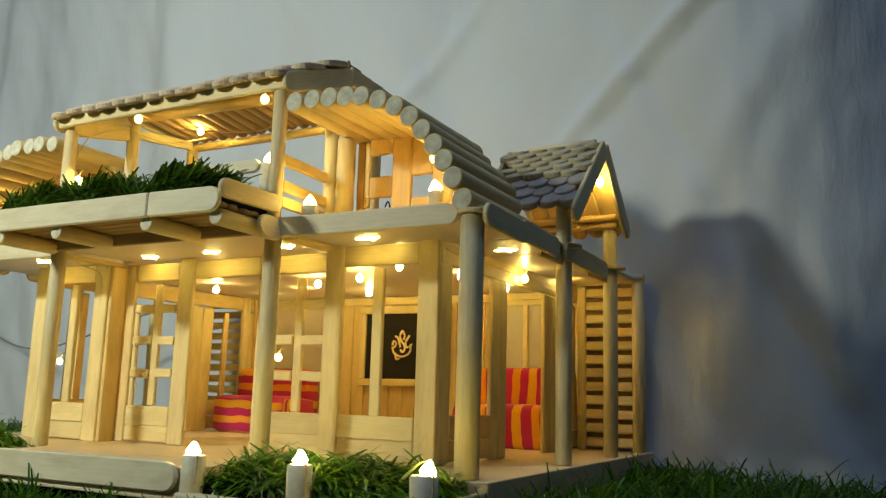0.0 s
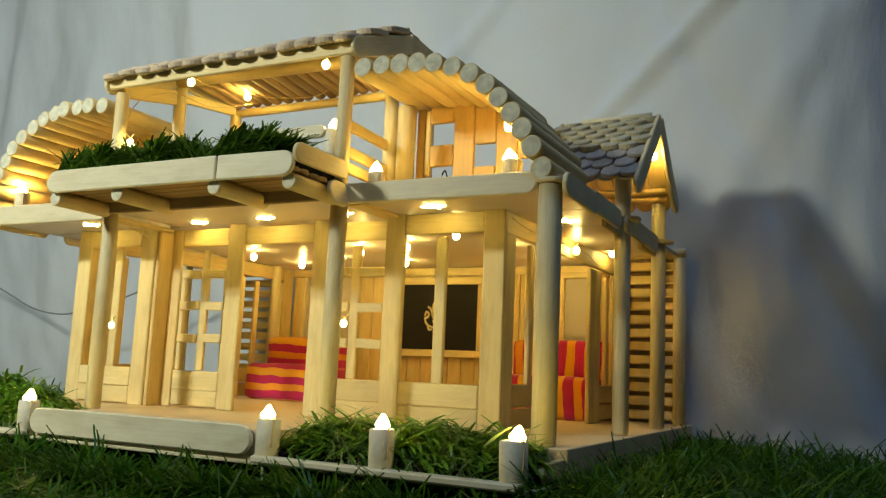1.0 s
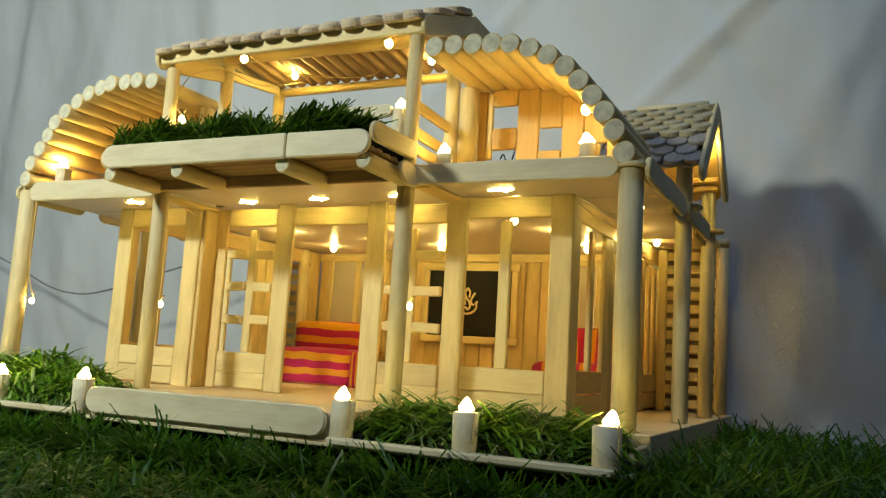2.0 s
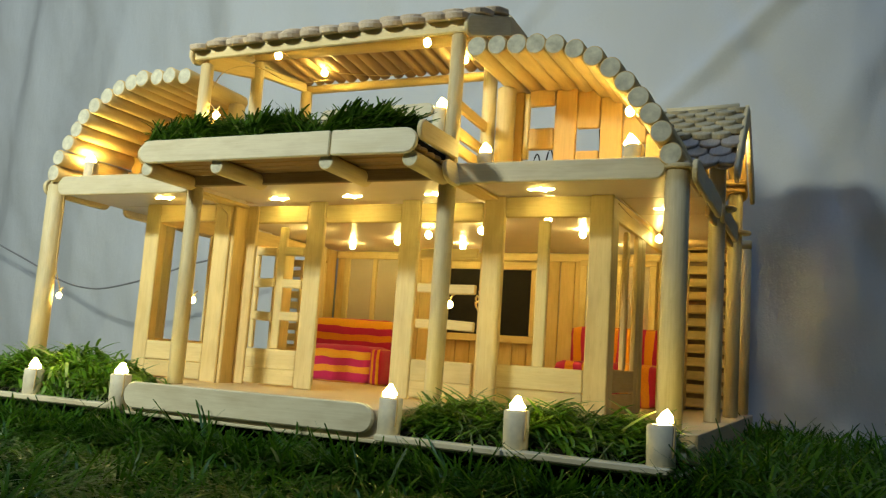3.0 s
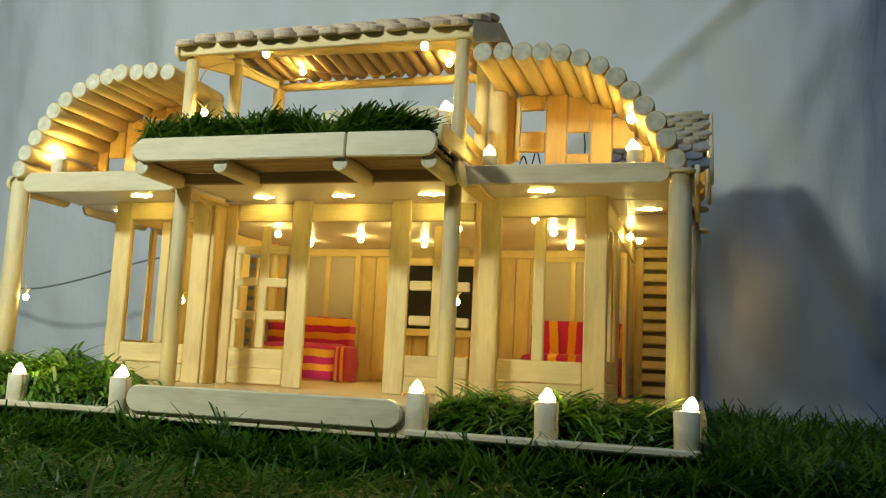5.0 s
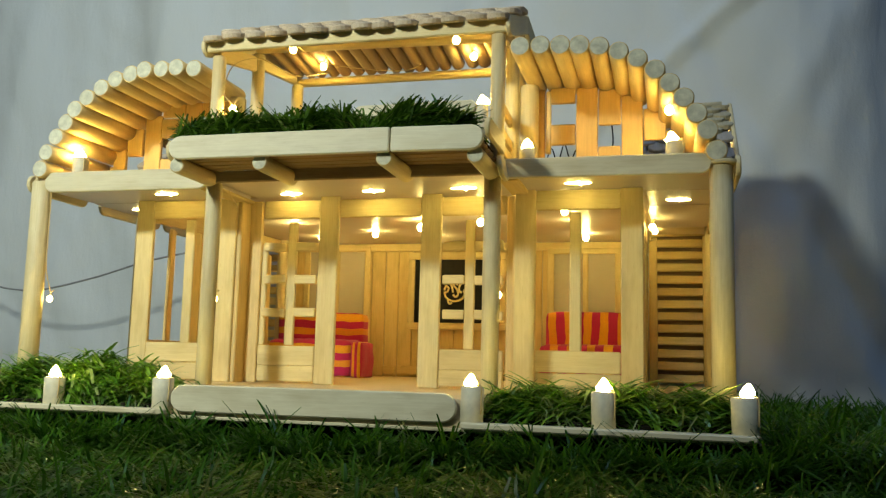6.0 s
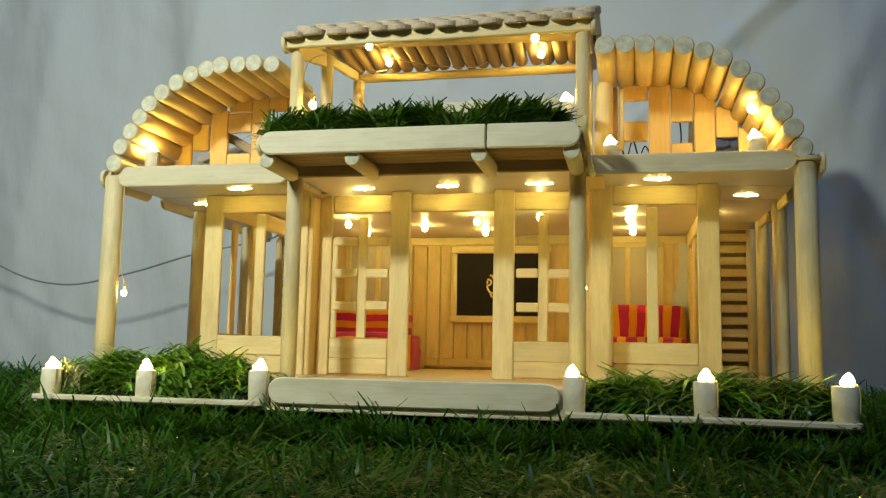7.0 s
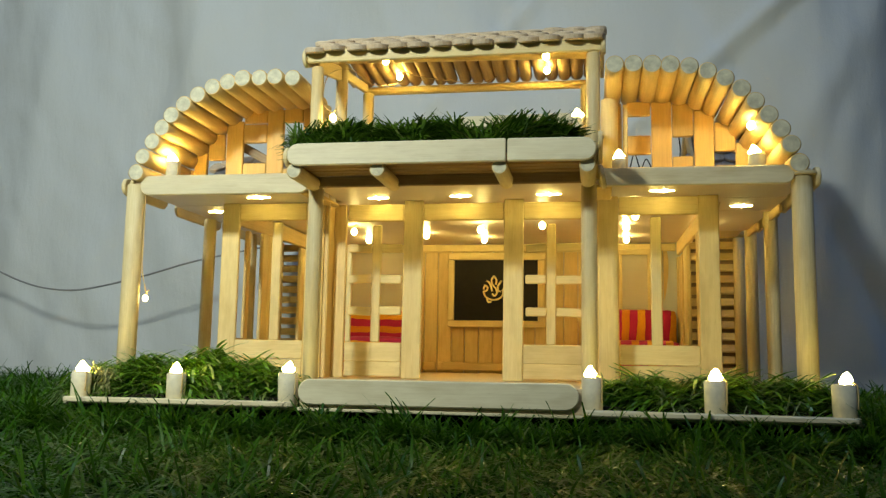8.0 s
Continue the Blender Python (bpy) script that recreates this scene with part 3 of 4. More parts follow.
stick("planter_front", (27.1, PF, 110.7), (62.9, PF, 110.3), 9.5, 2.2, WHITE_WOOD, house, "sr", jit=0)
stick("planter_side", (64.4, 0.6, 114.2), (64.4, 33, 114.4), 7.4, 2.0, DOWEL, house, "rs", (1, 0, 0))
stick("planter_side", (-68.5, 3.5, 111), (-68.5, 32.5, 111), 8.6, 2.0, DOWEL, house, "rs", (-1, 0, 0))
for i, y in enumerate((6.5, 12.5, 18.5, 24.5, 30)):
    stick("planter_slat", (-66, y, 108.4 + 0.2 * (i % 2)), (62.5, y, 108.4 + 0.2 * (i % 2)), 5.4, 1.8, BROWN, house, "rr", (0, 0, 1))
part("soil", box_bm((-65, 5, 109.6), (61, 32, 112)), SOIL, house)
for x in (-64.9, -28.3, 23.4, 59.5):
    rod("support_log", (x, 5.2, 104.3), (x, 36, 104.1), 3.3, DOWEL, house, 0.25)
stick("support_cap", (65.2, 22, 104.0), (65.2, 36, 104.0), 9.6, 2, DOWEL, house, "rr", (1, 0, 0.2))

# ---- arched log roofs over the side balconies ----


def arch(pts, front, back_y, radius):
    for i, (x, z) in enumerate(pts):
        rod("roof_log", (x, front + rng.uniform(-1.2, 1.2), z), (x + rng.uniform(-0.5, 0.5), back_y + rng.uniform(-1.5, 1.5), z), radius + rng.uniform(-0.12, 0.12), LOG, house, 0.12)


EAST = [(71.2, 155.0), (79.1, 155.0), (87, 154.7), (94.6, 154.2), (102.6, 152.8), (110.1, 150.2), (117.2, 147.0), (123.8, 142.0), (129.3, 136.4), (134.6, 130.2), (139, 123.7), (143, 116.9), (146.2, 109.2)]
WEST = [(-79, 156.6), (-87.2, 157.2), (-95.3, 157.2), (-103.4, 156.7), (-111.5, 155.7), (-119.3, 153.6), (-126.6, 150), (-133.3, 145.3), (-139, 139.9), (-144.2, 134.1), (-148.9, 127.4), (-152.6, 119.8), (-156.1, 112.2)]
arch(EAST, 31.6, 86, 4.05)
arch(WEST, 34.6, 80, 4.1)


def gable_east():
    y = 78.4
    wall = upright("gable_wall", 94.0, y, 108, 151.0, 9.5, house, mat=BULB_TINTED)
    upright("plank", 73.2, y + 0.3, 108, 151, 4.2, wall, mat=BULB_TINTED)
    for z0, z1 in ((108, 119), (125, 134.4), (144.1, 151.3)):
        upright("plank", 83.4, y, z0, z1, 11.2, wall, mat=BULB_TINTED)
    upright("plank", 76.8, y - 0.6, 121, 150, 2.4, wall, mat=BIRCH)
    for z0, z1 in ((108, 123.6), (133.4, 149.8)):
        upright("plank", 104.0, y, z0, z1, 9.7, wall, mat=BULB_TINTED)
    upright("plank", 113.7, y, 108, 146.4, 9.2, wall, mat=BULB_TINTED)
    upright("plank", 123.4, y, 125.8, 140, 9.5, wall, mat=BULB_TINTED)
    upright("plank", 123.4, y, 108, 119, 9.5, wall, mat=BULB_TINTED)
    upright("plank", 132.0, y, 108, 129.5, 7.4, wall, mat=BULB_TINTED)
    upright("plank", 138.4, y, 108, 119, 5, wall, mat=BULB_TINTED)


def gable_west():
    y = 77.4
    wall = upright("gable_wall", -124.7, y, 108, 148, 9.4, house, mat=BULB_TINTED)
    upright("plank", -135.0, y, 127.4, 141.5, 9.0, wall, mat=BULB_TINTED)
    upright("plank", -149, y, 108, 122, 5, wall, mat=BULB_TINTED)
    upright("plank", -143.4, y, 108, 131.5, 7.2, wall, mat=BULB_TINTED)
    upright("plank", -135, y, 108, 118.5, 9.0, wall, mat=BULB_TINTED)
    for z0, z1 in ((108, 125.3), (136.2, 146.3), (146.8, 153.5)):
        upright("plank", -113.4, y, z0, z1, 12.8, wall, mat=BULB_TINTED)
    upright("plank", -102.4, y, 108, 153.8, 9.1, wall, mat=BULB_TINTED)
    for z0, z1 in ((108, 122), (146.4, 154)):
        upright("plank", -92.6, y, z0, z1, 10.2, wall, mat=BULB_TINTED)
    upright("plank", -82.4, y, 108, 154, 9.8, wall, mat=BULB_TINTED)


gable_east()
gable_west()
stick("roof_brace", (-128, 84, 138.5), (-104, 84, 125.5), 4.6, 2.2, DARKENED, house)

# ---- balcony roof: posts, beams, rods, fascia and rows of rounded tiles ----


for x, y in ((-66.5, 37), (61.8, 34.8), (-66.0, 73), (61.3, 71.5), (-62, 111), (58, 111)):
    rod("roof_post", (x, y, 108 if y > 40 else 104), (x, y, 161.5 if y < 50 else 175 if y < 90 else 171.5), 2.95 if y < 50 else 3.1, DOWEL, house, 0.15)
rod("roof_post", (69.3, 71.6, 108), (69.3, 71.6, 151.0), 4.1, DOWEL, house)
rod("roof_post", (-74.5, 70, 108), (-74.5, 70, 152.5), 4.1, DOWEL, house)
deck = stick("balcony_roof", (-70.5, 33.0, 165.4), (65.5, 33.0, 165.0), 6.4, 2, BIRCH, house, "ss", jit=0, label="balcony roof of rods and overlapping rounded wooden tiles")
rod("purlin", (-66, 71, 178.4), (63, 72, 175.8), 3.2, BIRCH_WARM, deck)
rod("purlin", (-65, 113, 173.5), (62, 113, 173.2), 2.3, BIRCH_WARM, deck)
for x, nx in ((-71.5, -1), (66.3, 1)):
    stick("fascia", (x, 30.5, 163.4), (x, 76.5, 181.6), 8.6, 2, DOWEL, deck, "rs", (nx, 0, 0), jit=0)
    stick("fascia", (x, 76, 182.4), (x, 117, 180.2), 8.6, 2, DOWEL, deck, "sr", (nx, 0, 0), jit=0)
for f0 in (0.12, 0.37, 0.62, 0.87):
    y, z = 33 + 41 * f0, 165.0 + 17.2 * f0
    stick("roof_board", (-70, y, z + 1.2), (65, y, z + 1.2), 11, 1.6, DARKENED, deck, "ss", (0, -0.42, 1))
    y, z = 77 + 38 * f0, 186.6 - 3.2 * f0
    stick("roof_board", (-70, y, z + 1.6), (65, y, z + 1.6), 10, 1.6, DARKENED, deck, "ss", (0, 0.02, 1))
stick("side_beam", (-67.5, 38, 163.5), (-66, 70, 169.5), 7.5, 2, BIRCH_WARM, deck, "ss", (-1, 0, 0))
stick("side_beam", (-65.5, 72, 170.5), (-63.5, 111, 174.5), 5, 2.4, BIRCH, deck, "ss", (-1, 0, 0))
stick("side_beam", (63.5, 38, 163.5), (63.5, 111, 174), 6, 2, BIRCH_WARM, deck, "ss", (1, 0, 0))
for i in range(19):
    x = -63 + i * 6.85
    rod("roof_rod", (x, 73, 183.2), (x + rng.uniform(-0.6, 0.6), 114 + rng.uniform(-0.6, 0.6), 178.9), 3.35, ROOF_ROD, deck, 0.2)


def tile_rows(parent, corner, along, up, count, rows, width, step, mat, lift):
    """Courses of stick ends, each course shifted by half and lapped over the one below."""
    corner, along, up = Vector(corner), Vector(along).normalized(), Vector(up).normalized()
    nrm = along.cross(up).normalized()
    for r in range(rows):
        shift = 0.5 * (r % 2)
        for c in range(count + (1 if r % 2 == 0 else 0)):
            mid = corner + along * width * (c + shift + rng.uniform(-0.06, 0.06)) + up * (step * r + rng.uniform(-0.4, 0.4)) + nrm * (lift + 0.9 * min(r, 2) + rng.uniform(0, 0.4))
            tip = mid - up * 3.2 + nrm * 1.1
            end = mid + up * (step + 2.4) - nrm * 0.9
            stick("tile", tip, end, width * 0.98 + rng.uniform(-0.3, 0.2), 2.6, mat, parent, "rs", nrm, 0.2)


tile_rows(deck, (-66.5, 30.8, 164.6), (1, 0, 0), (0, 1, 0.43), 13, 5, 9.95, 8.6, GREYED, 2.2)
rear = stick("rear_roof", (-150, 96, 115.5), (-101, 96, 115.5), 5, 2, DARKENED, house, "ss", label="low tiled roof behind the west gable")
tile_rows(rear, (-148, 97, 118), (1, 0, 0), (0, 1, 0.85), 4, 4, 9.8, 6.2, GREYED, 1.0)
rod("ridge_pole", (-70, 75.5, 188), (65.5, 75.5, 188), 1.4, WHITE_WOOD, deck)

# rails of the balcony
for z in (134.3, 123.5, 117):
    stick("rail", (61.5, 39, z), (61, 72, z - 0.6), 4.6, 2, BIRCH_WARM, house, "ss", (1, 0, 0))
for z in (134.5, 124):
    stick("rail", (-66, 39, z), (-65, 70, z), 4.6, 2, BIRCH_WARM, house, "ss", (-1, 0, 0))
stick("rail", (0, 35, 131.8), (52.8, 35, 131.8), 5.4, 2, WHITE_WOOD, house, "rr")

# ---- stair tower: small gabled roof on the two side posts ----
AP, EA, EB = (150.4, 158.4), (107.8, 117.4), (188.6, 122.6)
TX0, TX1 = 114.5, 158.5
tower = part("tower_roof", tube_bm([(TX0 + 8.5, 149.4, 161.0), (TX1 - 2, 149.4, 161.4)], 1.5, 10), WHITE_WOOD, house, "steep gabled tower roof with rounded wooden tiles")
for (ya, za), (yb, zb) in ((AP, EA), (AP, EB)):
    fall = Vector((0, yb - ya, zb - za)).normalized()
    nrm = Vector((0, -fall.z, fall.y)) if yb > ya else Vector((0, fall.z, -fall.y))
    for i in range(5):
        x = TX0 + 4.3 + i * 8.8
        stick("roof_board", Vector((x, ya, za - 0.6)), Vector((x, yb, zb - 0.6)) + fall * (-1.5 if yb > ya else -9), 8.5, 1.6, BULB_TINTED if yb > ya else SHADED_TILE, tower, "sr", nrm, 0.15)
    stick("barge_board", (160.2, ya, za), (160.2, yb, zb), 8.6, 2.0, DOWEL, tower, "sr", (1, 0, 0), 0.05)
    stick("barge_board", (TX0 - 1.4, ya, za), (TX0 - 1.4, yb, zb), 8.0, 2.0, DOWEL, tower, "sr", (-1, 0, 0), 0.05)
rise = (Vector((0, *AP)) - Vector((0, *EA))).normalized()
out = Vector((0, -rise.z, rise.y))
s, row = 5.0, 0
while s < 55:
    # the three lower courses take the tile wood with shade in its colour
    low = row < 3
    step, w = (7.8, 9.3) if low else (4.9, 9.2)
    for c in range(-1, 5):
        x = TX0 + 5.0 + c * w + (0.5 * w if row % 2 else 0) + rng.uniform(-0.6, 0.6)
        if not TX0 < x < TX1 - 1.0:
            continue
        foot = Vector((x, *EA)) + rise * (s + rng.uniform(-0.5, 0.5)) + out * ((3.2 if low else 4.6) + rng.uniform(0, 0.5))
        end = Vector((x, *EA)) + rise * min(s + step + 4.0, 58.0) + out * (1.6 if low else 1.9)
        stick("tile", foot, end, w * 0.98, 1.9 if low else 2.8, SHADED_TILE if low else TOWER_TILE, tower, "rs", out, 0.25)
    s, row = s + step, row + 1
for y, z, r in ((177.6, 131.4, 1.8), (180.4, 127.6, 1.8), (119.5, 126.5, 1.7)):
    rod("tower_beam", (TX0 - 2, y, z), (157.5, y, z), r, BULB_TINTED, tower)
for x, y in ((125, 120), (125, 184)):
    rod("tower_post", (x, y, 108), (x, y, 124), 3.2, DOWEL, tower)

# ---- seating ----


def sofa(name, pads, material, label):
    lo = [min(p[1][i] for p in pads) for i in range(3)]
    hi = [max(p[2][i] for p in pads) for i in range(3)]
    ob = thing(name, ((lo[0] + hi[0]) / 2, (lo[1] + hi[1]) / 2, FLOOR), label, "sofa", "sofas in the room")
    for i, (pn, a, b, mat, *seam) in enumerate(pads):
        mid = Vector([(a[k] + b[k]) / 2 for k in range(3)])
        if seam:
            mid[seam[0]] = seam[1]
        bm = cushion_bm([a[k] - mid[k] for k in range(3)], [b[k] - mid[k] for k in range(3)], seed=i + len(name))
        put(pn, finish(pn, bm, mat or material), Matrix.Translation(mid * MM) @ pose(0, 0, 0, 0, 0, rng.uniform(-1.5, 1.5)), ob)
    return ob


sofa("sofa", [("seat", (-115, 196, FLOOR), (-59.4, 228, 38.0), None, 2, 27.2), ("backrest", (-122.4, 227, FLOOR), (-63, 241, 55.8), None, 2, 47.7), ("arm_cushion", (-59.6, 197.5, FLOOR), (-52.0, 222, 36.6), STRIPE_FINE)], STRIPE_Z, "padded sofa in crimson and saffron striped cotton on the room floor")
sofa("sofa", [("seat", (56, 200, FLOOR), (113.5, 233.5, 37.8), None, 0, 90.7), ("backrest", (56, 232.8, FLOOR), (113.8, 246, 58.3), None, 0, 85.5)], STRIPE_X, "padded sofa in upright crimson and saffron stripes beside the doorway")

# ---- framed canvas with a gold ornament ----
pic = thing("wall_picture", (-7, BY - 3, 46), "black canvas with a gold curled ornament in pale wood frame", "picture")
part("canvas", box_bm((-37, BY - 2.6, 49), (25, BY - 1.6, 96), 0.1), BLACK, pic)
for z in (48.9, 95.9):
    stick("frame_bar", (-39.8, BY - 3.4, z), (28.6, BY - 3.4, z), 4.7, 2, BIRCH, pic)
for x in (-37.5, 25.4):
    upright("frame_bar", x, BY - 3.2, 51.3, 93.5, 4.4, pic)


def ornament():
    """Gold curls: a loose spiral with three leaf tips above it."""
    bm = bmesh.new()
    y = BY - 2.9
    strokes = [
        [(-7.4, 82.6), (-9.0, 79.4), (-8.2, 76.2), (-6.0, 73.6), (-5.2, 70.6), (-6.8, 68.6), (-8.6, 70.2)],
        [(-7.4, 82.6), (-5.6, 79.6), (-6.2, 76.4)],
        [(-12.6, 79.0), (-10.8, 78.0), (-9.4, 75.0), (-8.6, 71.6)],
        [(-14.6, 73.0), (-13.8, 75.8), (-11.8, 74.6), (-12.4, 72.4), (-13.8, 71.8)],
        [(-14.6, 72.2), (-13.6, 68.6), (-10.6, 66.4), (-6.6, 65.8), (-2.8, 67.2), (-0.8, 70.2), (-1.2, 72.6)],
        [(-2.0, 79.4), (-3.4, 77.2), (-4.6, 75.0), (-4.2, 72.2), (-2.6, 71.6)],
        [(-12.2, 66.6), (-11.2, 64.2), (-9.0, 64.6)],
        [(0.2, 73.6), (-1.4, 72.6), (-0.4, 71.4)],
    ]
    for s in strokes:
        pts = curve_pts([(a, y, b) for a, b in s], 6)
        sub = tube_bm(pts, 0.74, 6)
        me = bpy.data.meshes.new("stroke")
        sub.to_mesh(me)
        sub.free()
        bm.from_mesh(me)
        bpy.data.meshes.remove(me)
    return bm


part("ornament", ornament(), GOLD, pic, "gold curled ornament", True)

# ---- small candles with glowing tips ----


def candle(x, y, z0, height, radius, watts):
    ob = thing("toy_candle", (x, y, z0), "short dowel candle with a glowing warm tip", "candle", "toy candles")
    lean = Vector((rng.uniform(-0.4, 0.4), rng.uniform(-0.4, 0.4), 0))
    rod("candle_body", (x, y, z0), Vector((x, y, z0 + height)) + lean, radius, WAX, ob, 0.05)
    part("wire_tail", tube_bm(curve_pts([(x + 0.6, y - 0.8, z0 + height + 0.6), (x + radius * 0.8, y - radius * 0.45, z0 + height + 0.4), (x + radius * 0.93, y - radius * 0.55, z0 + height - 2), (x + radius * 0.9, y - radius * 0.6, z0 + height * 0.35)], 5), 0.3, 5), COPPER, ob)
    fx, fy = x + rng.uniform(-0.7, 0.7), y + rng.uniform(-0.6, 0.4)
    tip = Vector((fx, fy, z0 + height + 1.2))
    bm = blob_bm((0, 0, 0), 2.6, 2.5, 1.7, 1.0, 12, 9)
    lean_x, lean_y, own = rng.uniform(-0.5, 0.5), rng.uniform(-0.4, 0.4), rng.uniform(0, 50)
    for v in bm.verts:
        up = max(0.0, v.co.z / MM)
        swell = 1 + 0.35 * noise.noise(v.co * 420 + Vector((own, 0, 0)))
        v.co = Vector((v.co.x * swell + lean_x * up * 0.4 * MM, v.co.y * swell + lean_y * up * 0.4 * MM, v.co.z))
    put("flame_bulb", finish("flame_bulb", bm, glow(watts, 70), True), Matrix.Translation(tip * MM), ob, "glowing warm flame-shaped bulb")


for x, z0, h, r in ((151.9, 5, 14.0, 4.3), (106.4, 5, 14.4, 4.1), (60.6, 5, 14.6, 4.1), (-62.3, 5, 14.0, 4.1), (-112.0, 5, 12.8, 4.0), (-156.3, 5, 12.6, 4.1)):
    candle(x, 2.4, z0, h, r, 0.020)
for x, y, z0, h, r, p in ((73.2, 43.5, 108, 7, 3.4, 0.010), (131.0, 42.5, 108, 7.5, 3.7, 0.020), (-142.5, 46, 108, 11.5, 3.6, 0.034), (54.5, 38.2, 108, 25, 2.9, 0.014)):
    candle(x, y, z0, h, r, p)

# ---- fairy lights ----


def fairy(x, y, z, watts, size=1.7, flat=1.15):
    ob = thing("fairy_bulb", (x, y, z), "tiny warm fairy-light bulb", "fairy light", "fairy lights")
    part("bulb", blob_bm((x, y, z), size, size, size * flat), glow(watts, 12 * size * size), ob)
    part("wire_tail", tube_bm([(x, y, z + size * 1.1), (x + 0.6, y + 0.4, z + size * 1.1 + 2.0), (x + 1.6, y + 0.6, z + size * 1.1 + 2.6)], 0.35, 5), COPPER, ob)


def star_light(x, y, z, watts):
    """A bulb behind a ragged star cut in the porch ceiling: a thin glowing plate."""
    ob = thing("star_light", (x, y, z), "star-shaped warm light cut into the white porch ceiling", "ceiling light", "star lights")
    ring = []
    for k in range(16):
        a = 2 * math.pi * k / 16
        r = (5.8 if k % 4 == 0 else 1.3 if k % 2 else 1.9) * rng.uniform(0.8, 1.15)
        ring.append((r * math.cos(a), 0.8 * r * math.sin(a)))
    rings = [[(x + a * s, y + b * s, z + d) for a, b in ring] for s, d in ((0.8, -0.55), (1.0, -0.15), (1.0, 0.0))]
    part("diffuser", loft(rings, False), glow(watts, 30), ob)


for x, y, z in ((-101.2, 56, SOFFIT), (-44.9, 71.5, PORCH), (-3.1, 69.5, PORCH), (40.5, 68.5, PORCH), (93.1, 56, SOFFIT), (134, 99, SOFFIT), (-141, 94, SOFFIT)):
    star_light(x, y, z, 0.0075 if abs(x) < 120 else 0.007)
for x, y, z in ((-82, 158, 100.5), (-88, 214, 103), (-44.4, 194, 103), (-4, 154, 100.5), (-9.5, 214, 102.8), (33, 140, 100.5), (80, 163, 102.5), (82, 215, 102.4)):
    fairy(x, y, z, 0.019, 1.9)
for x, y, z, p in ((82.2, 98, 98.2, 0.008), (121.6, 148, 97.8, 0.010), (122.4, 207, 104.6, 0.008), (61.8, 43, 55, 0.004), (-65.4, 42.6, 52.4, 0.004), (-152.9, 45, 52, 0.005), (-37, 50, 167.8, 0.008), (-40.5, 94, 175.0, 0.018), (40, 50, 166.5, 0.008), (38, 94, 175.0, 0.018), (-149, 52, 125.5, 0.026), (129.2, 43, 128.6, 0.016), (-58.5, 37, 136.5, 0.008), (156, 156.5, 143.5, 0.02)):
    fairy(x, y, z, p, 1.3 if z < 60 else 1.7)


def cable(name, points, radius, material, label):
    ob = tagged(part(name, tube_bm(curve_pts(points, 8), radius, 6), material, None), label, "cable")
    return ob


cable("light_cable", [(-620, 196, 176), (-540, 196.5, 147), (-480, 197, 125.3), (-420, 199, 104.6), (-370, 201, 86.5), (-338, 203, 73.5), (-315, 204, 68.6), (-290, 204, 68.6), (-250, 204, 76.8), (-210, 201, 87), (-180, 206, 94), (-161, 226, 102), (-157, 234, 108)], 0.7, WIRE, "thin grey fairy-light cable sagging beside the house")
cable("bulb_cable", [(-36, 48, 170), (-30, 66, 167), (-12, 80, 167), (5, 88, 168), (12, 92, 172)], 0.24, COPPER, "thin copper fairy-light wire under the balcony roof")
cable("bulb_cable", [(-41, 102, 174), (-50, 80, 166), (-58, 60, 168), (-64, 45, 160), (-64, 38, 145), (-59, 37, 139)], 0.24, COPPER, "thin copper fairy-light wire along the roof post")
cable("bulb_cable", [(-153.9, 41.5, 104), (-153.7, 41.5, 80), (-153.7, 42, 66), (-152.8, 45, 55)], 0.26, COPPER, "thin copper wire down the corner column")
cable("bulb_cable", [(-60, 40, 100.5), (-61, 45, 98), (-66, 60, 96), (-70, 66, 90)], 0.24, COPPER, "thin copper wire under the porch ceiling")
cable("bulb_cable", [(119.6, 72, 100), (120.6, 90, 98), (119.6, 110, 99.5), (121.5, 141, 98.5), (119.5, 170, 100), (120, 190, 97), (122, 214, 101)], 0.26, COPPER, "thin copper wire pinned along the side wall")

cable("wire", [(73, 96, 120), (76, 96, 128), (79, 96, 121), (82, 96, 130), (85, 96, 122), (88, 96, 127), (92, 96, 118)], 0.35, BLACK, "loose black wire behind the gable planks")
cable("wire", [(103, 96, 118), (104.5, 96, 130), (104, 96, 138)], 0.35, BLACK, "loose black wire end behind the gable planks")

# ---- artificial grass ----


def clear(x, y):
    return ~((x > -172) & (x < 158) & (y > -6) & (y < 259))


near = scatter(135000, -560, 480, -400, 20, -8.5, 11, clear, 4.0)
far = scatter(48000, -560, 460, 0, 262, -8.5, 12, clear, 4.0)
blades("turf", TURF, np.concatenate([near, far]), (10, 18), 0.8, 1.55, 1.0, 21, "dark green artificial turf of narrow plastic blades", "turf")
strands = scatter(140, -420, 380, -180, 10, -6.5, 61, clear, 6.0)
blades("turf_strand", THATCH, strands, (5, 11), 0.45, 1.3, 2.6, 62, "pale curled loose strands in the artificial turf", "turf")
edge = np.concatenate([scatter(5000, -225, -173, -8, 258, -8.5, 15), scatter(10000, -178, 164, -20, -3.5, -8.5, 16)])
blades("turf", TURF, edge, (14, 25), 0.9, 0.8, 1.0, 25, "taller dark green artificial turf along the model's base", "turf")
bank = np.concatenate([scatter(9000, 159, 190, -4, 250, -8.5, 14, None, 13.0), scatter(15000, 180, 360, -30, 232, -8.5, 18, None, 15.0), scatter(5000, -230, -174, 0, 250, -8.5, 19, None, 9.0), scatter(14000, -520, -200, 70, 258, -8.5, 20, None, 14.0)])
blades("turf", TURF, bank, (11, 20), 0.9, 0.85, 1.0, 27, "deep dark green artificial turf piled beside the model", "turf")
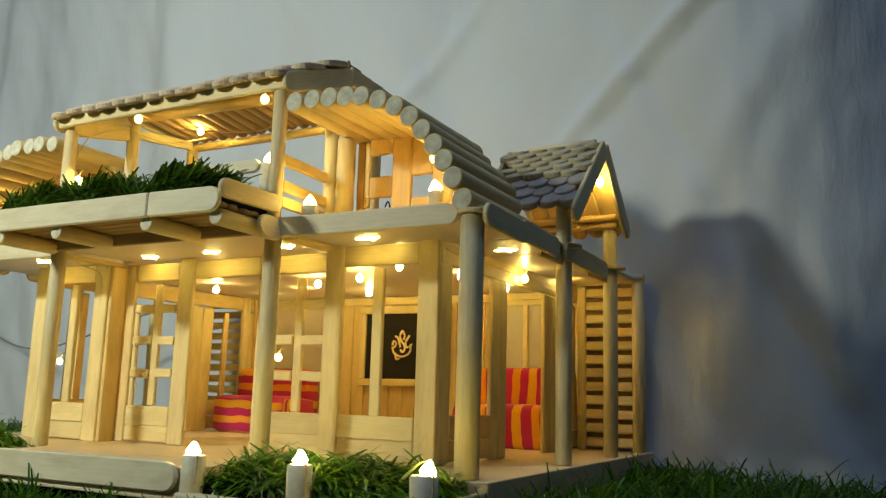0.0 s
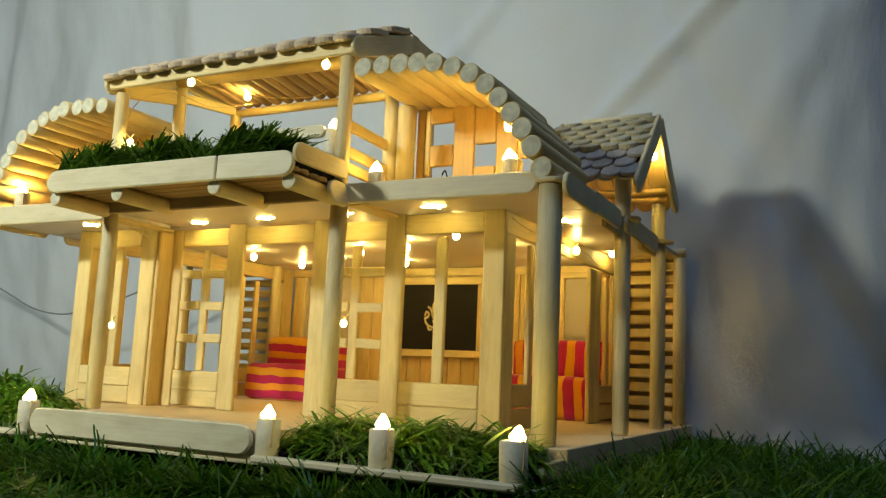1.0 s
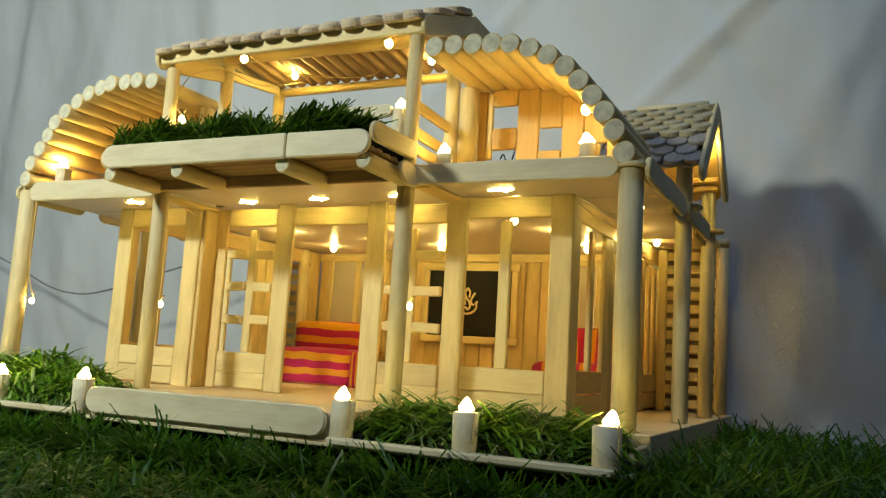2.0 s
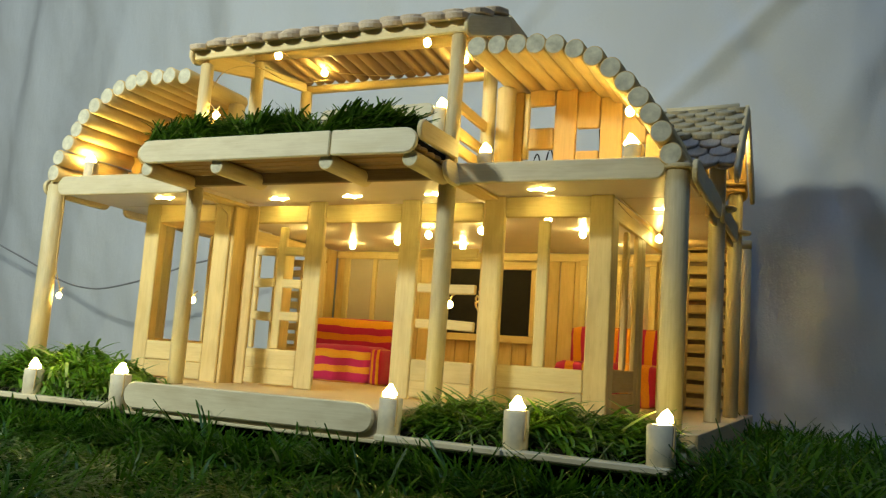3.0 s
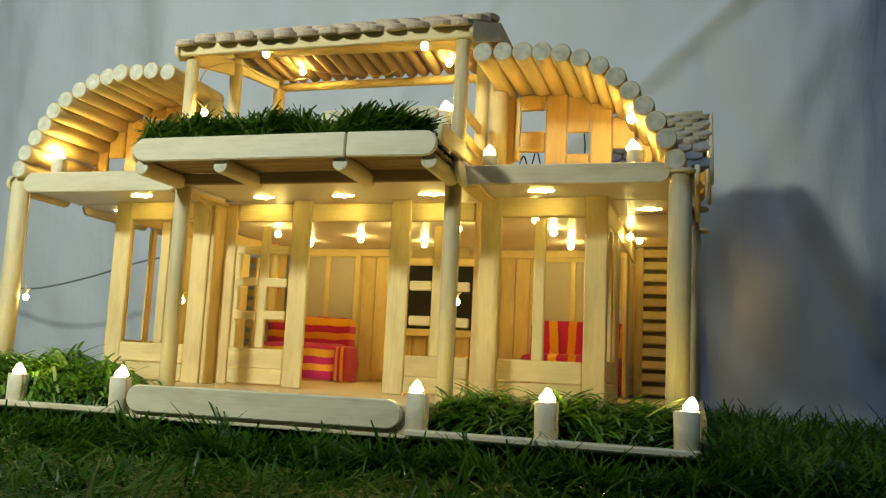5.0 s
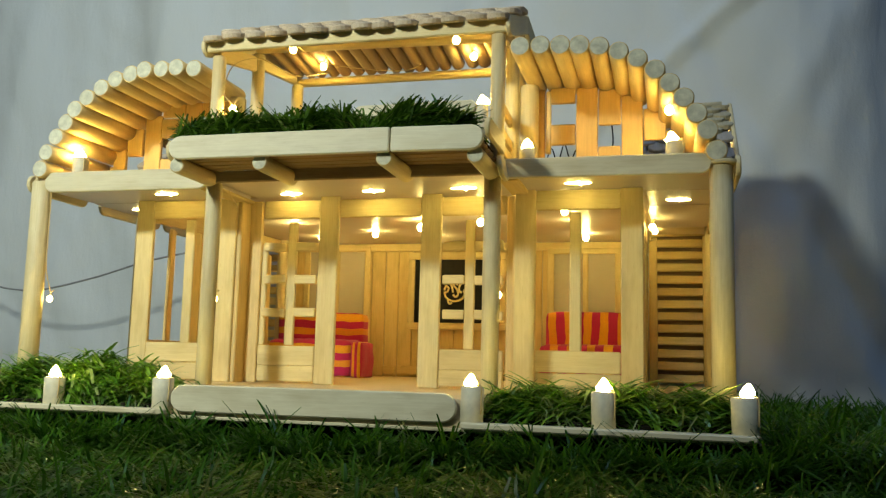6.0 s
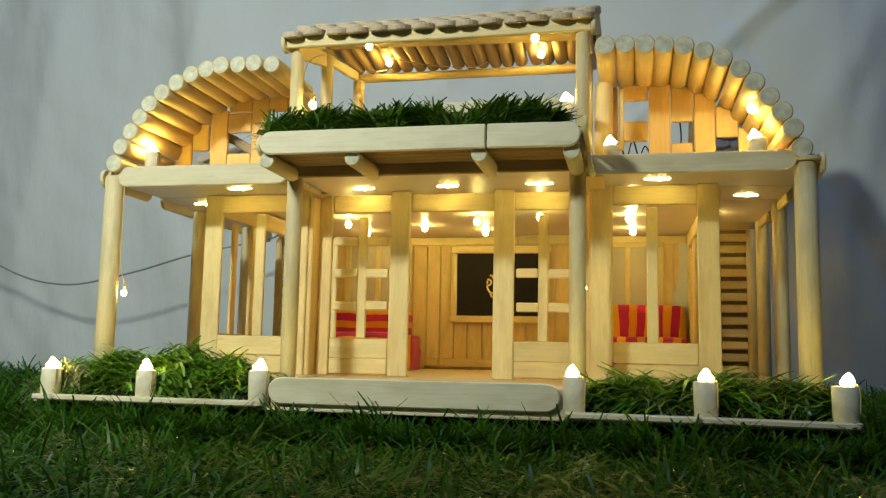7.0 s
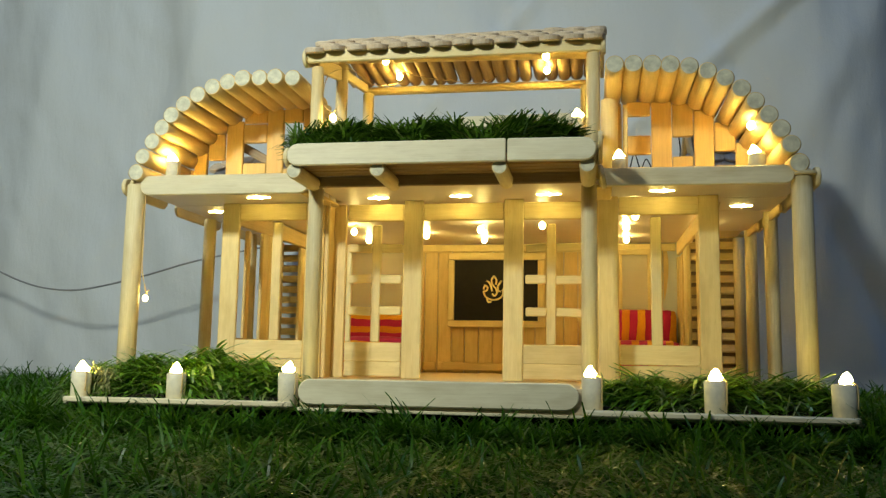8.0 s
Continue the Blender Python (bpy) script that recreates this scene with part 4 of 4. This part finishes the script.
STRAW = blade_mat("straw_root", [(0.0, (0.28, 0.28, 0.10)), (0.6, (0.46, 0.45, 0.20)), (1.0, (0.60, 0.58, 0.30))], 0.45, 0.3)


def mound(spots, x0, x1, peak, ends, base):
    """Heaps the feet of a planter's grass: highest at the peak, thinning to the ends and towards the front."""
    f = (spots[:, 0] - x0) / (x1 - x0)
    rise = ends[0] + (1 - ends[0]) * np.sin(np.clip(f / peak, 0, 1) * np.pi / 2)
    fall = ends[1] + (1 - ends[1]) * np.sin(np.clip((1 - f) / (1 - peak), 0, 1) * np.pi / 2)
    lump = 0.88 + 0.12 * np.sin(spots[:, 0] * 0.23 + 1.3) + 0.1 * np.sin(spots[:, 0] * 0.51)
    back = np.clip(0.35 + (spots[:, 1] - 5.5) / 14, 0, 1)
    spots[:, 2] = base + (spots[:, 2] - base) * rise * fall * lump * back
    return spots


for x0, x1, n, tall, peak, ends, s in ((64, 153, 13000, 14, 0.45, (0.8, 0.75), 31), (-168, -62, 18000, 20, 0.55, (0.5, 0.45), 32)):
    blades("hedge_grass", HEDGE, mound(scatter(n, x0, x1, 6.0, 31, 7.0, s, None, tall), x0, x1, peak, ends, 7.0), (8, 18), 1.25, 1.7, 1.5, s - 9, "matted bright green artificial grass in the front planter", "grass", "planter grass", -0.5, True)
    blades("grass_thatch", THATCH, mound(scatter(4200, x0, x1, 5.0, 22, 7.0, s + 20, None, 11.0), x0, x1, peak, ends, 7.0), (8, 17), 0.5, 1.5, 2.8, s + 9, "curled straw-green roots under the planter grass", "grass", "planter grass", -0.6)
blades("grass_thatch", STRAW, scatter(420, -158, -143, 5.5, 12, 9.5, 71, None, 10.0), (5, 11), 0.6, 1.4, 3.0, 72, "pale tangled straw roots at the end of the planter", "grass", "planter grass", -0.7)
blades("hedge_grass", BALCONY, scatter(24000, -66.5, 51, 5.5, 28, 112.2, 33, None, 5.0), (11, 19.5), 1.1, 0.7, 1.0, 24, "dense dark green artificial grass in the balcony planter", "grass", "planter grass", -0.2, False, 111.5)
